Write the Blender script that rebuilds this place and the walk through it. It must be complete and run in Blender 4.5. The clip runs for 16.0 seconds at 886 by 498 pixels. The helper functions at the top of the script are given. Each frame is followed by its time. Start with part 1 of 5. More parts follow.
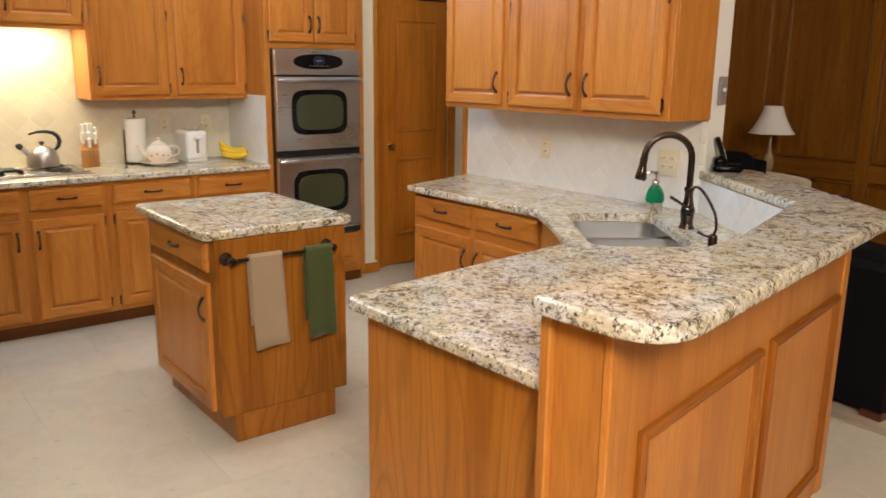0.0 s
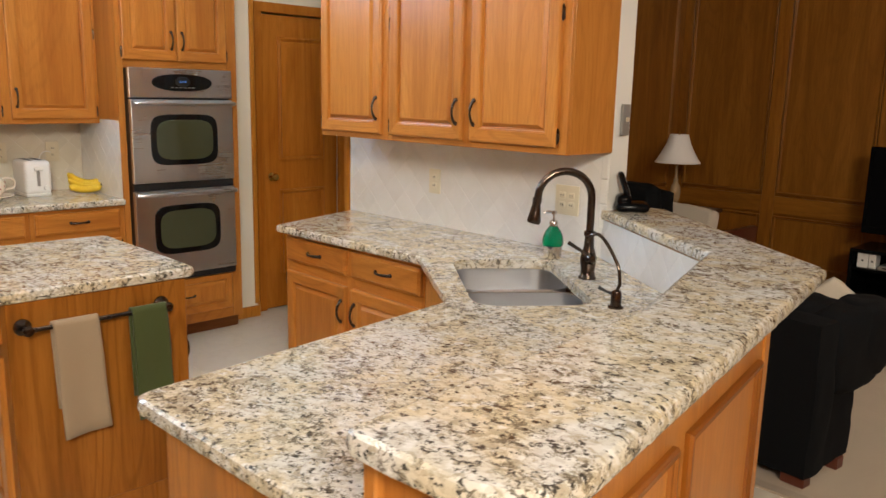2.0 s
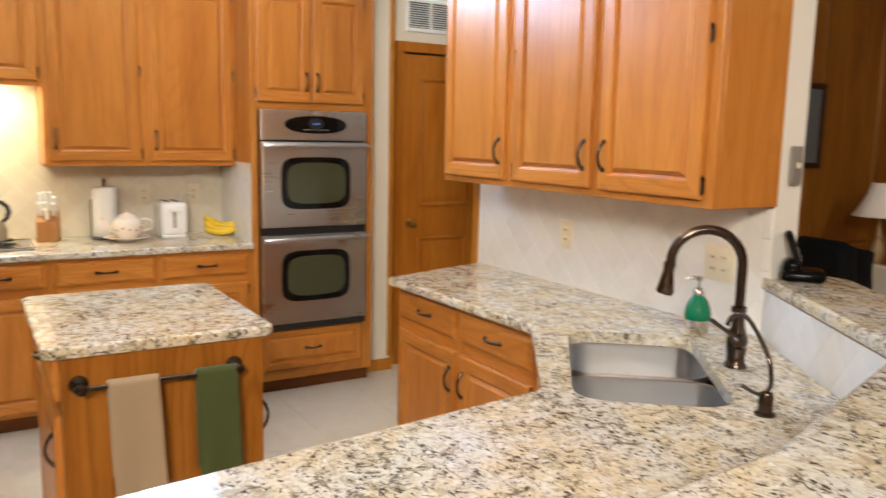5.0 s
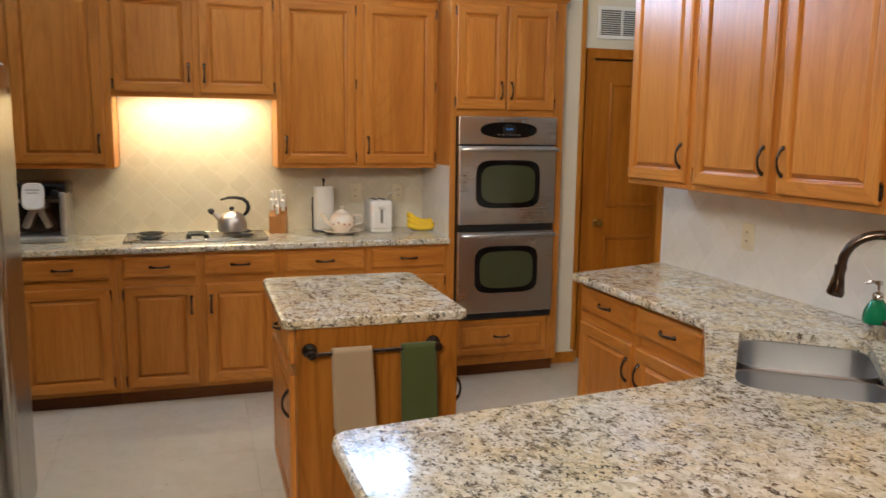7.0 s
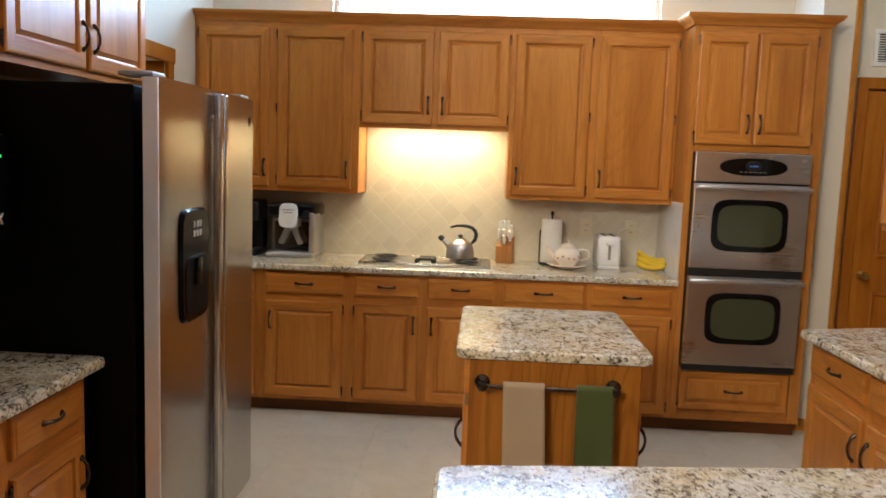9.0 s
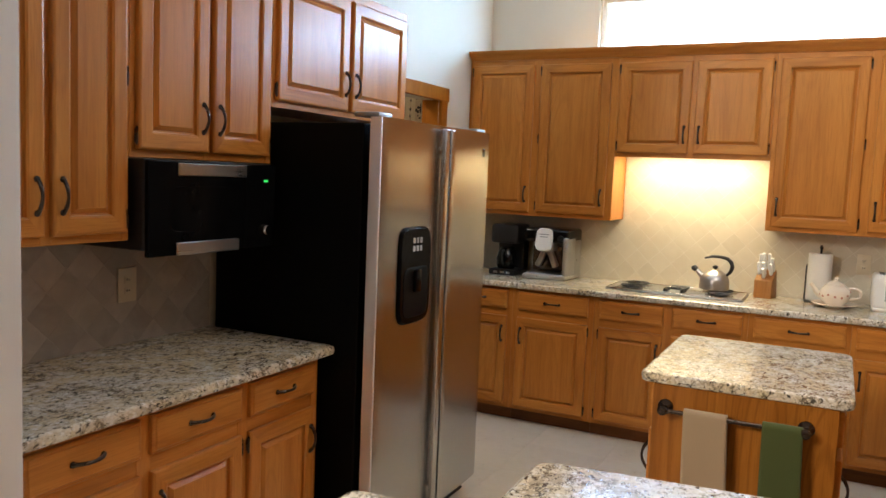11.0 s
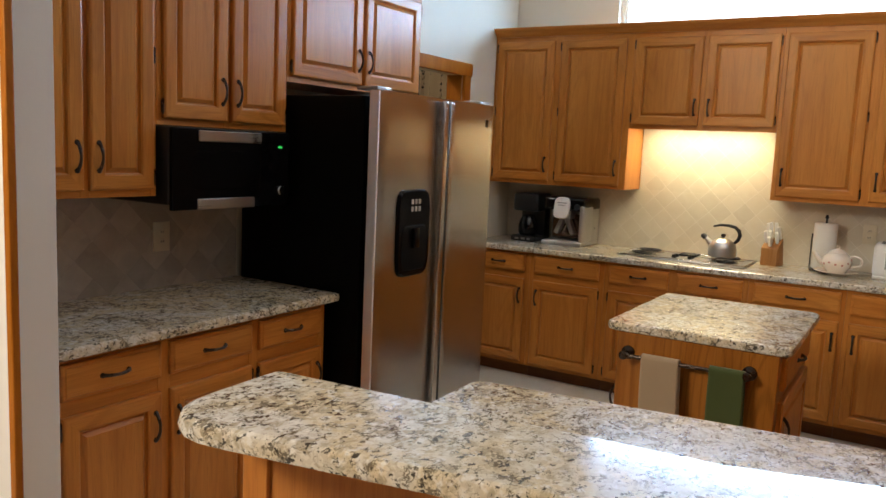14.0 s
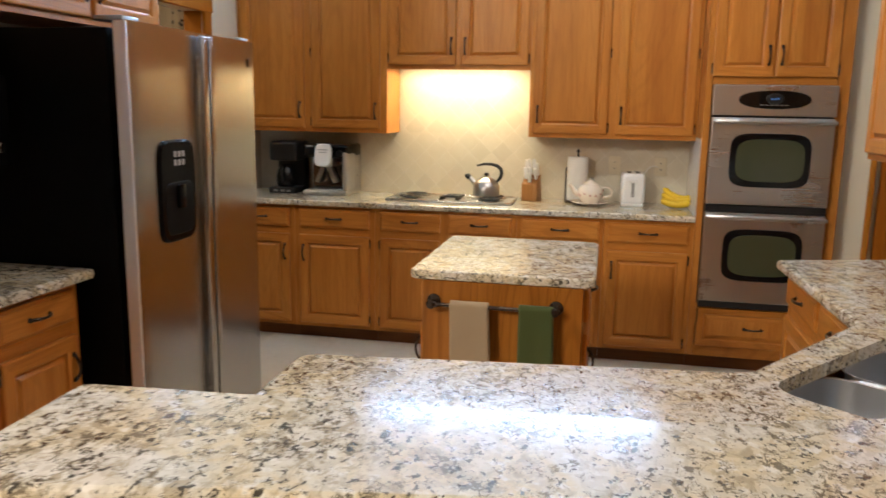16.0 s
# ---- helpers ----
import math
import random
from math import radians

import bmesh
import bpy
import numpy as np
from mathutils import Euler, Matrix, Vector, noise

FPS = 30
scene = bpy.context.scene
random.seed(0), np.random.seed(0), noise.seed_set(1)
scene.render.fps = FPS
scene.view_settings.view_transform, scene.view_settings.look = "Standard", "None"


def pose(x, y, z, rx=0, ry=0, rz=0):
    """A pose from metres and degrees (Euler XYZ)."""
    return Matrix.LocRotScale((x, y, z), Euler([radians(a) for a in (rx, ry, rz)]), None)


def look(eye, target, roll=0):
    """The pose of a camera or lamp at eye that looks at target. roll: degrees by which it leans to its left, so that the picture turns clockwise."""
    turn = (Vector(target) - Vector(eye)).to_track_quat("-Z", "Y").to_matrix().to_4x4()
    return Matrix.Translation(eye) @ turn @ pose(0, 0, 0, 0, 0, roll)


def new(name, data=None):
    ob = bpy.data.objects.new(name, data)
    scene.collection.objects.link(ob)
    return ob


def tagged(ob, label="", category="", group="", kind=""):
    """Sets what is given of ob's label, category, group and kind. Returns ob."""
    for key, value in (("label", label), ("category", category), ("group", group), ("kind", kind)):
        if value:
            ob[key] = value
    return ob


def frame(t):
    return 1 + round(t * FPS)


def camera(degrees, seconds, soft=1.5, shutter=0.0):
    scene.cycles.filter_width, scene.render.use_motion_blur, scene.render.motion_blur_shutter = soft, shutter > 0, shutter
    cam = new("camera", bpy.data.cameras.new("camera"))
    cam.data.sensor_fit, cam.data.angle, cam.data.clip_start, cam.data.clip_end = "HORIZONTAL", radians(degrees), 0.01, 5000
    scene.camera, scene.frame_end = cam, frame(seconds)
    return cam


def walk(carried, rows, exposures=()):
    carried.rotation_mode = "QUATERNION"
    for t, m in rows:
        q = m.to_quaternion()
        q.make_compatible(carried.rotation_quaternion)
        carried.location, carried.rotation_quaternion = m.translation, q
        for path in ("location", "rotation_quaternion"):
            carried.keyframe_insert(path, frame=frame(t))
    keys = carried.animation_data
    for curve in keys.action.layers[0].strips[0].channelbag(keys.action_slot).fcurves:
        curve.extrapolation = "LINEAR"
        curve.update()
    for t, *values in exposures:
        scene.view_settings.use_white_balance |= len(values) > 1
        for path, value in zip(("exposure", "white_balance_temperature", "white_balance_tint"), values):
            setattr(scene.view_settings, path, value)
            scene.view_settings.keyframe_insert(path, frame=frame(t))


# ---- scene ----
cam = camera(58.7, 16.0, shutter=0.5)
PATH = [
    (0, (0.767, 2.787, 1.53), (-0.760, 4.000, 1.083), 0.7),
    (0.5, (0.659, 2.867, 1.549), (-0.799, 4.162, 1.103), 1.2),
    (1, (0.586, 2.953, 1.553), (-0.805, 4.322, 1.118), 1.1),
    (1.5, (0.516, 3.105, 1.542), (-0.876, 4.482, 1.134), 0.7),
    (2, (0.483, 3.262, 1.533), (-0.915, 4.640, 1.147), 1.3),
    (2.5, (0.478, 3.36, 1.507), (-0.9, 4.757, 1.12), 1.6),
    (3, (0.428, 3.473, 1.508), (-0.871, 4.949, 1.146), 1.6),
    (3.5, (0.344, 3.565, 1.506), (-0.918, 5.071, 1.137), 0.7),
    (4, (0.304, 3.622, 1.516), (-0.979, 5.112, 1.147), 0.6),
    (4.5, (0.277, 3.686, 1.532), (-1.211, 4.977, 1.187), 0.3),
    (5, (0.288, 3.741, 1.521), (-1.403, 4.77, 1.235), 1.2),
    (5.2, (0.305, 3.749, 1.527), (-1.439, 4.687, 1.242), 1.3),
    (7.3, (0.598, 3.623, 1.558), (-1.314, 4.142, 1.289), 0.5),
    (7.5, (0.614, 3.631, 1.551), (-1.322, 4.074, 1.31), 0.6),
    (8, (0.671, 3.764, 1.551), (-1.314, 3.89, 1.335), 3.0),
    (8.5, (0.655, 3.88, 1.535), (-1.326, 3.876, 1.262), 2.0),
    (9, (0.55, 3.968, 1.554), (-1.435, 3.869, 1.325), 2.0),
    (9.5, (0.467, 4.059, 1.542), (-1.503, 3.786, 1.328), 1.0),
    (10, (0.443, 4.205, 1.545), (-1.459, 3.619, 1.351), 3.6),
    (10.2, (0.485, 4.272, 1.568), (-1.383, 3.583, 1.383), 3.7),
    (12.3, (0.77, 4.761, 1.552), (-0.931, 3.735, 1.317), 1.9),
    (12.5, (0.776, 4.82, 1.548), (-0.902, 3.762, 1.296), 2.4),
    (13, (0.804, 4.909, 1.545), (-0.858, 3.83, 1.271), 2.5),
    (13.5, (0.83, 4.934, 1.549), (-0.844, 3.872, 1.285), 2.9),
    (14, (0.826, 4.92, 1.546), (-0.866, 3.885, 1.291), 2.6),
    (14.5, (0.797, 4.856, 1.541), (-0.932, 3.883, 1.287), 2.6),
    (15, (0.763, 4.744, 1.542), (-1.055, 3.959, 1.263), 1.2),
    (15.5, (0.744, 4.632, 1.537), (-1.144, 4.069, 1.195), 1.2),
    (16, (0.663, 4.59, 1.5), (-1.264, 4.193, 1.143), 1.0),
]
EXPOSURES = [(0.0, -0.12), (1.5, -0.17), (2.5, -0.12), (3.5, 0.32), (5.2, 0.03), (7.3, -0.55), (9.0, -0.5), (10.2, -0.36), (12.3, -0.5), (14.0, -0.75), (15.0, -1.0), (16.0, -0.42)]
walk(cam, [(t, look(eye, target, roll)) for t, eye, target, roll in PATH], EXPOSURES)

# ---- world and large lights ----
world = bpy.data.worlds.new("sky")
scene.world = world
world.use_nodes = True
wn = world.node_tree.nodes
sky = wn.new("ShaderNodeTexSky")
sky.sky_type, sky.sun_disc = "NISHITA", False
sky.sun_elevation, sky.sun_rotation = radians(40), radians(200)
wn["Background"].inputs["Strength"].default_value = 0.15
world.node_tree.links.new(sky.outputs[0], wn["Background"].inputs["Color"])


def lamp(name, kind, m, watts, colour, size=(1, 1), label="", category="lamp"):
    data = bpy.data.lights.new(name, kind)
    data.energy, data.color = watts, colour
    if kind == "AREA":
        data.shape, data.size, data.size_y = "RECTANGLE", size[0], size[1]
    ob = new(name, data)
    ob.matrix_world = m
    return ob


WARM = (1.0, 0.91, 0.79)
sun = lamp("sun", "SUN", look((0, 0, 0), (0.7, 0.35, -0.65)), 2.5, (1.0, 0.95, 0.88))
sun.data.angle = radians(0.5)
# daylight through the high window over the range cabinets
lamp("window_daylight", "AREA", look((-4.615, 3.99, 2.60), (-3.0, 3.99, 2.38)), 130, (0.40, 0.65, 1.0), (2.0, 0.32))
# tube under the range hood
lamp("hood_tube", "AREA", look((-4.44, 3.64, 1.742), (-4.47, 3.64, 1.0)), 12.0, (1.0, 0.85, 0.50), (0.74, 0.1))
# unseen fill lamps added near the ceiling of kitchen, breakfast area and living room
lamp("kitchen_fill", "AREA", look((-2.2, 4.4, 3.16), (-3.3, 4.2, 0.6)), 43, WARM, (1.2, 0.6))
lamp("breakfast_fill", "AREA", look((2.3, 2.25, 3.05), (-0.4, 4.6, 1.1)), 300, (1.0, 0.90, 0.76), (1.1, 1.1))
lamp("living_fill", "AREA", look((0.8, 8.0, 3.16), (0.0, 9.2, 0.4)), 56, WARM, (0.8, 0.8))

# ---- materials ----


class Nodes:
    """A small builder for node materials."""

    def __init__(self, name):
        self.mat = bpy.data.materials.new(name)
        self.mat.use_nodes = True
        self.tree = self.mat.node_tree
        self.bsdf = self.tree.nodes["Principled BSDF"]
        self.coord = self.tree.nodes.new("ShaderNodeTexCoord")

    def node(self, kind, **values):
        n = self.tree.nodes.new(kind)
        for key, value in values.items():
            n.inputs[key].default_value = value
        return n

    def link(self, a, b):
        self.tree.links.new(a, b)

    def mapped(self, scale, source="Object", rot=(0, 0, 0)):
        m = self.node("ShaderNodeMapping", Scale=scale, Rotation=rot)
        self.link(self.coord.outputs[source], m.inputs["Vector"])
        return m.outputs[0]

    def noise(self, vec, scale, detail=4.0, rough=0.55, dist=0.0):
        n = self.node("ShaderNodeTexNoise", Scale=scale, Detail=detail, Roughness=rough, Distortion=dist)
        self.link(vec, n.inputs["Vector"])
        return n.outputs["Fac"]

    def ramp(self, fac, stops):
        n = self.tree.nodes.new("ShaderNodeValToRGB")
        els = n.color_ramp.elements
        while len(els) < len(stops):
            els.new(0.5)
        for e, (p, c) in zip(els, stops):
            e.position = p
            e.color = (*c, 1) if len(c) == 3 else c
        self.link(fac, n.inputs[0])
        return n.outputs[0]

    def mix(self, fac, a, b, mode="MIX"):
        n = self.tree.nodes.new("ShaderNodeMix")
        n.data_type, n.blend_type = "RGBA", mode
        for slot, value in ((0, fac), (6, a), (7, b)):
            if isinstance(value, (int, float)):
                n.inputs[slot].default_value = value
            elif isinstance(value, tuple):
                n.inputs[slot].default_value = (*value, 1)
            else:
                self.link(value, n.inputs[slot])
        return n.outputs[2]

    def math(self, op, a, b=0.0):
        n = self.tree.nodes.new("ShaderNodeMath")
        n.operation = op
        for slot, value in ((0, a), (1, b)):
            if isinstance(value, (int, float)):
                n.inputs[slot].default_value = value
            else:
                self.link(value, n.inputs[slot])
        return n.outputs[0]

    def done(self, colour=None, rough=0.5, metal=0.0, bump=None, strength=0.2, dist=0.002, **more):
        b = self.bsdf
        for key, value in (("Base Color", colour), ("Roughness", rough), ("Metallic", metal)):
            if value is None:
                continue
            if isinstance(value, tuple):
                b.inputs[key].default_value = (*value, 1)
            elif isinstance(value, (int, float)):
                b.inputs[key].default_value = value
            else:
                self.link(value, b.inputs[key])
        if bump is not None:
            n = self.node("ShaderNodeBump", Strength=strength, Distance=dist)
            self.link(bump, n.inputs["Height"])
            self.link(n.outputs[0], b.inputs["Normal"])
        for key, value in more.items():
            b.inputs[key.replace("_", " ")].default_value = value
        return self.mat

    def shifted(self, vec, amount=7.0):
        """Moves a texture by the object's own random number, so that alike pieces differ."""
        info = self.tree.nodes.new("ShaderNodeObjectInfo")
        n = self.tree.nodes.new("ShaderNodeVectorMath")
        n.operation = "ADD"
        s = self.math("MULTIPLY", info.outputs["Random"], amount)
        self.link(vec, n.inputs[0])
        self.link(s, n.inputs[1])
        return n.outputs[0], info.outputs["Random"]


def wood(name, dark, mid, light, grain, rough=0.32, tone=0.14, fine=1.0, spec=0.22, figure=0.0, coat=0.06):
    """Varnished oak whose grain runs along the axis named: broad bands, cathedral figure, fine streaks and open pores."""
    k = Nodes(name)
    long = {"x": 0, "y": 1, "z": 2}[grain]

    def along(across, down):
        m = k.node("ShaderNodeMapping", Scale=tuple(down if i == long else across for i in range(3)))
        k.link(base, m.inputs["Vector"])
        return m.outputs[0]

    base, rnd = k.shifted(k.coord.outputs["Object"])
    broad = k.noise(along(9.0, 0.8), 0.9, 3, 0.5, 1.2)
    streak = k.noise(along(26.0 * fine, 0.9), 3.0, 5, 0.68, 0.5)
    pores = k.noise(along(150.0 * fine, 5.0), 2.2, 3, 0.6, 0.2)
    col = k.ramp(k.mix(0.35, broad, streak), [(0.32, dark), (0.5, mid), (0.67, light)])
    # growth rings cut at a slant: level lines of a drawn-out noise make tall nested arches
    swell = k.noise(along(3.4, 0.55), 1.0, 1.5, 0.45, 0.3)
    arch = k.math("SINE", k.math("MULTIPLY", swell, 130.0))
    ring = max(figure, 0.17)
    deep = tuple(c * 0.72 for c in dark)
    col = k.mix(k.ramp(arch, [(0.45, (0,) * 3), (1.0, (ring,) * 3)]), col, deep)
    col = k.mix(k.ramp(pores, [(0.34, (0.36,) * 3), (0.47, (0,) * 3)]), col, deep)
    dim = k.math("ADD", k.math("MULTIPLY", rnd, tone), 1 - tone / 2)
    g = k.tree.nodes.new("ShaderNodeCombineColor")
    for i in range(3):
        k.link(dim, g.inputs[i])
    col = k.mix(1.0, col, g.outputs[0], "MULTIPLY")
    r = k.math("ADD", k.math("MULTIPLY", streak, 0.16), rough - 0.08)
    return k.done(col, r, 0.0, k.mix(0.5, streak, pores), 0.14, 0.0006, Coat_Weight=coat, Coat_Roughness=0.22, Specular_IOR_Level=spec)


OAK = ((0.38, 0.128, 0.021), (0.505, 0.193, 0.036), (0.575, 0.238, 0.050))
oak_v = wood("oak_upright", *OAK, "z")
oak_h = wood("oak_level", *OAK, "x", figure=0.3)
oak_y = wood("oak_depth", *OAK, "y")
OAK_D = ((0.33, 0.108, 0.011), (0.47, 0.18, 0.021), (0.55, 0.228, 0.033))
oak_dark_v = wood("stained_oak_upright", *OAK_D, "z", 0.3)
pantry_oak = wood("pantry_door_oak", (0.30, 0.088, 0.008), (0.40, 0.132, 0.013), (0.46, 0.165, 0.02), "z", 0.4, spec=0.12)
panel_oak = wood("island_panel_oak", (0.22, 0.072, 0.009), (0.31, 0.110, 0.015), (0.385, 0.145, 0.022), "z", 0.3, 0.06, 0.8, figure=0.42)
end_oak = wood("end_panel_oak", (0.33, 0.112, 0.013), (0.46, 0.172, 0.022), (0.54, 0.212, 0.032), "z", figure=0.36)
moulding_v = wood("stained_moulding_upright", (0.19, 0.055, 0.007), (0.29, 0.090, 0.010), (0.37, 0.125, 0.016), "z", 0.3)
moulding_h = wood("stained_moulding_level", (0.19, 0.055, 0.007), (0.29, 0.090, 0.010), (0.37, 0.125, 0.016), "x", 0.3)
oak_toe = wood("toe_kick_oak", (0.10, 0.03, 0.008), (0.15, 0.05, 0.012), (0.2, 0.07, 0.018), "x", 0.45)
PANEL = ((0.18, 0.060, 0.007), (0.25, 0.094, 0.011), (0.31, 0.125, 0.017))
panel_v = wood("wall_panel_wood", *PANEL, "z", 0.38, 0.2, 0.7)
panel_h = wood("wall_rail_wood", *PANEL, "x", 0.38, 0.2, 0.7)
dark_wood = wood("dark_wood", (0.02, 0.008, 0.004), (0.035, 0.012, 0.006), (0.05, 0.02, 0.01), "x", 0.3)
block_wood = wood("knife_block_wood", (0.30, 0.12, 0.03), (0.42, 0.19, 0.06), (0.5, 0.25, 0.09), "z", 0.4)


def granite():
    """Polished cream granite: white feldspar, honey patches, taupe clouds and dark flecks that gather in swarms."""
    k = Nodes("granite")
    v = k.mapped((1, 1, 1))
    w = k.mapped((1.0, 1.35, 1.35), rot=(0, 0, 0.5))
    clouds = k.noise(v, 5, 3, 0.6, 0.8)
    col = k.ramp(clouds, [(0.36, (0.70, 0.68, 0.625)), (0.48, (0.70, 0.65, 0.54)), (0.58, (0.69, 0.585, 0.395)), (0.70, (0.69, 0.655, 0.57))])
    crystals = k.node("ShaderNodeTexVoronoi", Scale=85.0)
    k.link(w, crystals.inputs["Vector"])
    grey = k.ramp(crystals.outputs["Color"], [(0.2, (0.76, 0.73, 0.69)), (0.6, (1.0, 1.0, 1.0))])
    col = k.mix(0.75, col, grey, "MULTIPLY")
    pale = k.noise(v, 40, 3, 0.6)
    col = k.mix(k.ramp(pale, [(0.56, (0,) * 3), (0.66, (0.85,) * 3)]), col, (0.80, 0.78, 0.73))
    swarm = k.noise(v, 7.5, 3, 0.6, 0.5)
    lean = k.math("MULTIPLY", k.math("SUBTRACT", swarm, 0.5), 0.30)
    # taupe patches round the flecks
    taupe = k.math("ADD", k.noise(w, 30, 4, 0.66, 0.9), lean)
    col = k.mix(k.ramp(taupe, [(0.515, (0,) * 3), (0.62, (0.78,) * 3)]), col, (0.385, 0.32, 0.215))
    # curved strokes
    stroke = k.math("ABSOLUTE", k.math("SUBTRACT", k.noise(w, 58, 3, 0.6, 0.4), 0.5))
    gate = k.math("ADD", k.noise(v, 34, 3, 0.6), lean)
    far = k.math("ADD", stroke, k.math("MULTIPLY", k.math("SUBTRACT", 0.585, gate), 0.42))
    col = k.mix(k.ramp(far, [(0.010, (0.85,) * 3), (0.060, (0,) * 3)]), col, (0.115, 0.088, 0.056))
    # near-black flecks of mica
    blot = k.math("ADD", k.noise(w, 66, 3, 0.6, 0.35), k.math("MULTIPLY", lean, 0.7))
    col = k.mix(k.ramp(blot, [(0.577, (0,) * 3), (0.632, (0.95,) * 3)]), col, (0.040, 0.034, 0.028))
    return k.done(col, 0.19, 0.0, blot, 0.012, 0.0004, Coat_Weight=0.42, Coat_Roughness=0.09, Specular_IOR_Level=0.2)


granite_mat = granite()


def plaster(name, colour, scale=60, rough=0.75):
    k = Nodes(name)
    v = k.mapped((1, 1, 1))
    big = k.noise(v, 1.3, 3)
    fine = k.noise(v, scale, 4, 0.6)
    col = k.mix(k.ramp(big, [(0.3, (0.0,) * 3), (0.7, (0.35,) * 3)]), colour, tuple(c * 0.9 for c in colour))
    return k.done(col, rough, 0.0, fine, 0.18, 0.002)


wall_paint = plaster("cream_wall_paint", (0.74, 0.68, 0.56))
white_paint = plaster("white_wall_paint", (0.76, 0.74, 0.69))
ceiling_paint = plaster("ceiling_paint", (0.80, 0.78, 0.73), 90, 0.9)


def tile_mat(name, a, b, rough=0.25, low=0.93):
    k = Nodes(name)
    base, rnd = k.shifted(k.coord.outputs["Object"], 11.0)
    n1 = k.noise(base, 9, 4, 0.6, 1.0)
    n2 = k.noise(base, 70, 3, 0.6)
    col = k.mix(n1, a, b)
    g = k.ramp(rnd, [(0.0, (low,) * 3), (1.0, (1.0,) * 3)])
    col = k.mix(1.0, col, g, "MULTIPLY")
    return k.done(col, k.math("ADD", k.math("MULTIPLY", n2, 0.12), rough - 0.06), 0.0, n2, 0.05, 0.0006)


tile_cream = tile_mat("cream_tile", (0.66, 0.60, 0.47), (0.76, 0.71, 0.59))
tile_white = tile_mat("white_marble_tile", (0.74, 0.71, 0.66), (0.86, 0.85, 0.82))
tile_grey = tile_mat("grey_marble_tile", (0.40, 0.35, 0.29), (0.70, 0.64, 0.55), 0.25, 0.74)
grout = plaster("grout", (0.80, 0.76, 0.67), 200, 0.9)


def floor_vinyl():
    k = Nodes("vinyl_floor")
    v, rnd = k.shifted(k.coord.outputs["Object"], 9.0)
    a = k.noise(v, 5, 5, 0.62, 1.5)
    b = k.noise(v, 28, 4, 0.6)
    col = k.ramp(k.mix(0.35, a, b), [(0.3, (0.56, 0.51, 0.42)), (0.5, (0.62, 0.57, 0.475)), (0.7, (0.66, 0.61, 0.52))])
    g = k.ramp(rnd, [(0.0, (0.94,) * 3), (1.0, (1.0,) * 3)])
    col = k.mix(1.0, col, g, "MULTIPLY")
    return k.done(col, k.math("ADD", k.math("MULTIPLY", b, 0.18), 0.22), 0.0, b, 0.05, 0.001)


vinyl = floor_vinyl()
vinyl_joint = plaster("floor_joint", (0.60, 0.55, 0.455), 100, 0.6)


def cloth(name, colour, scale=220.0, rough=0.95, depth=0.002, var=0.75, sheen=0.2):
    k = Nodes(name)
    v = k.mapped((1, 1, 1))
    n = k.noise(v, scale, 3, 0.7)
    big = k.noise(v, 6, 3)
    col = k.mix(n, tuple(c * var for c in colour), colour)
    col = k.mix(k.ramp(big, [(0.35, (0,) * 3), (0.75, (0.3,) * 3)]), col, tuple(c * 0.7 for c in colour))
    return k.done(col, rough, 0.0, n, 0.5, depth, Sheen_Weight=sheen, Specular_IOR_Level=0.15)


carpet_edge = cloth("carpet_edge_binding", (0.42, 0.34, 0.25), 120, 0.9, 0.003)
carpet = cloth("carpet", (0.50, 0.40, 0.29), 160, 1.0, 0.006)
towel_tan = cloth("tan_towel", (0.40, 0.295, 0.19), 400)
towel_green = cloth("green_towel", (0.072, 0.092, 0.030), 400)
black_cloth = cloth("black_upholstery", (0.0045, 0.005, 0.006), 150, 0.9, 0.002, 0.6, 0.0)
pillow_cloth = cloth("cream_pillow_cloth", (0.62, 0.54, 0.43), 250)
paper = cloth("paper_towel", (0.80, 0.78, 0.73), 120, 0.95, 0.001, 0.93)


def steel(name, colour=(0.56, 0.55, 0.53), rough=0.26, axis="x", brushed=0.3, spread=0.0):
    k = Nodes(name)
    sc = {"x": (2, 260, 260), "z": (260, 260, 2), "y": (260, 2, 260)}[axis]
    v = k.mapped(sc)
    n = k.noise(v, 1.0, 3, 0.6)
    big = k.noise(k.mapped((1, 1, 1)), 4, 3)
    r = k.math("ADD", k.math("MULTIPLY", n, brushed * 0.4), k.math("ADD", k.math("MULTIPLY", big, 0.06), rough - brushed * 0.2))
    if spread:
        # vertical brushing widens reflections sideways
        k.bsdf.inputs["Anisotropic"].default_value = spread
        t = k.node("ShaderNodeCombineXYZ", X=1.0)
        k.link(t.outputs[0], k.bsdf.inputs["Tangent"])
    return k.done(k.mix(n, tuple(c * 0.97 for c in colour), colour), r, 1.0, big if brushed < 0.05 else n, 0.02, 0.0002)


steel_x = steel("brushed_steel_level", (0.60, 0.60, 0.60), 0.25, "x", 0.07)
steel_z = steel("brushed_steel_upright", (0.52, 0.515, 0.505), 0.22, "z", 0.05, 0.93)
sink_steel = steel("satin_sink_steel", (0.52, 0.52, 0.525), 0.31, "x", 0.03)
# paler copy of the sink steel: light on the divider rim, put into colour
lit_rim_steel = steel("satin_lit_rim_steel", (0.80, 0.80, 0.80), 0.42, "x", 0.03)
kettle_steel = steel("satin_kettle_steel", (0.52, 0.50, 0.48), 0.3, "x", 0.05)
chrome = steel("polished_steel", (0.62, 0.60, 0.57), 0.13, "x", 0.06)
brass = steel("brass", (0.62, 0.40, 0.12), 0.2, "x", 0.1)


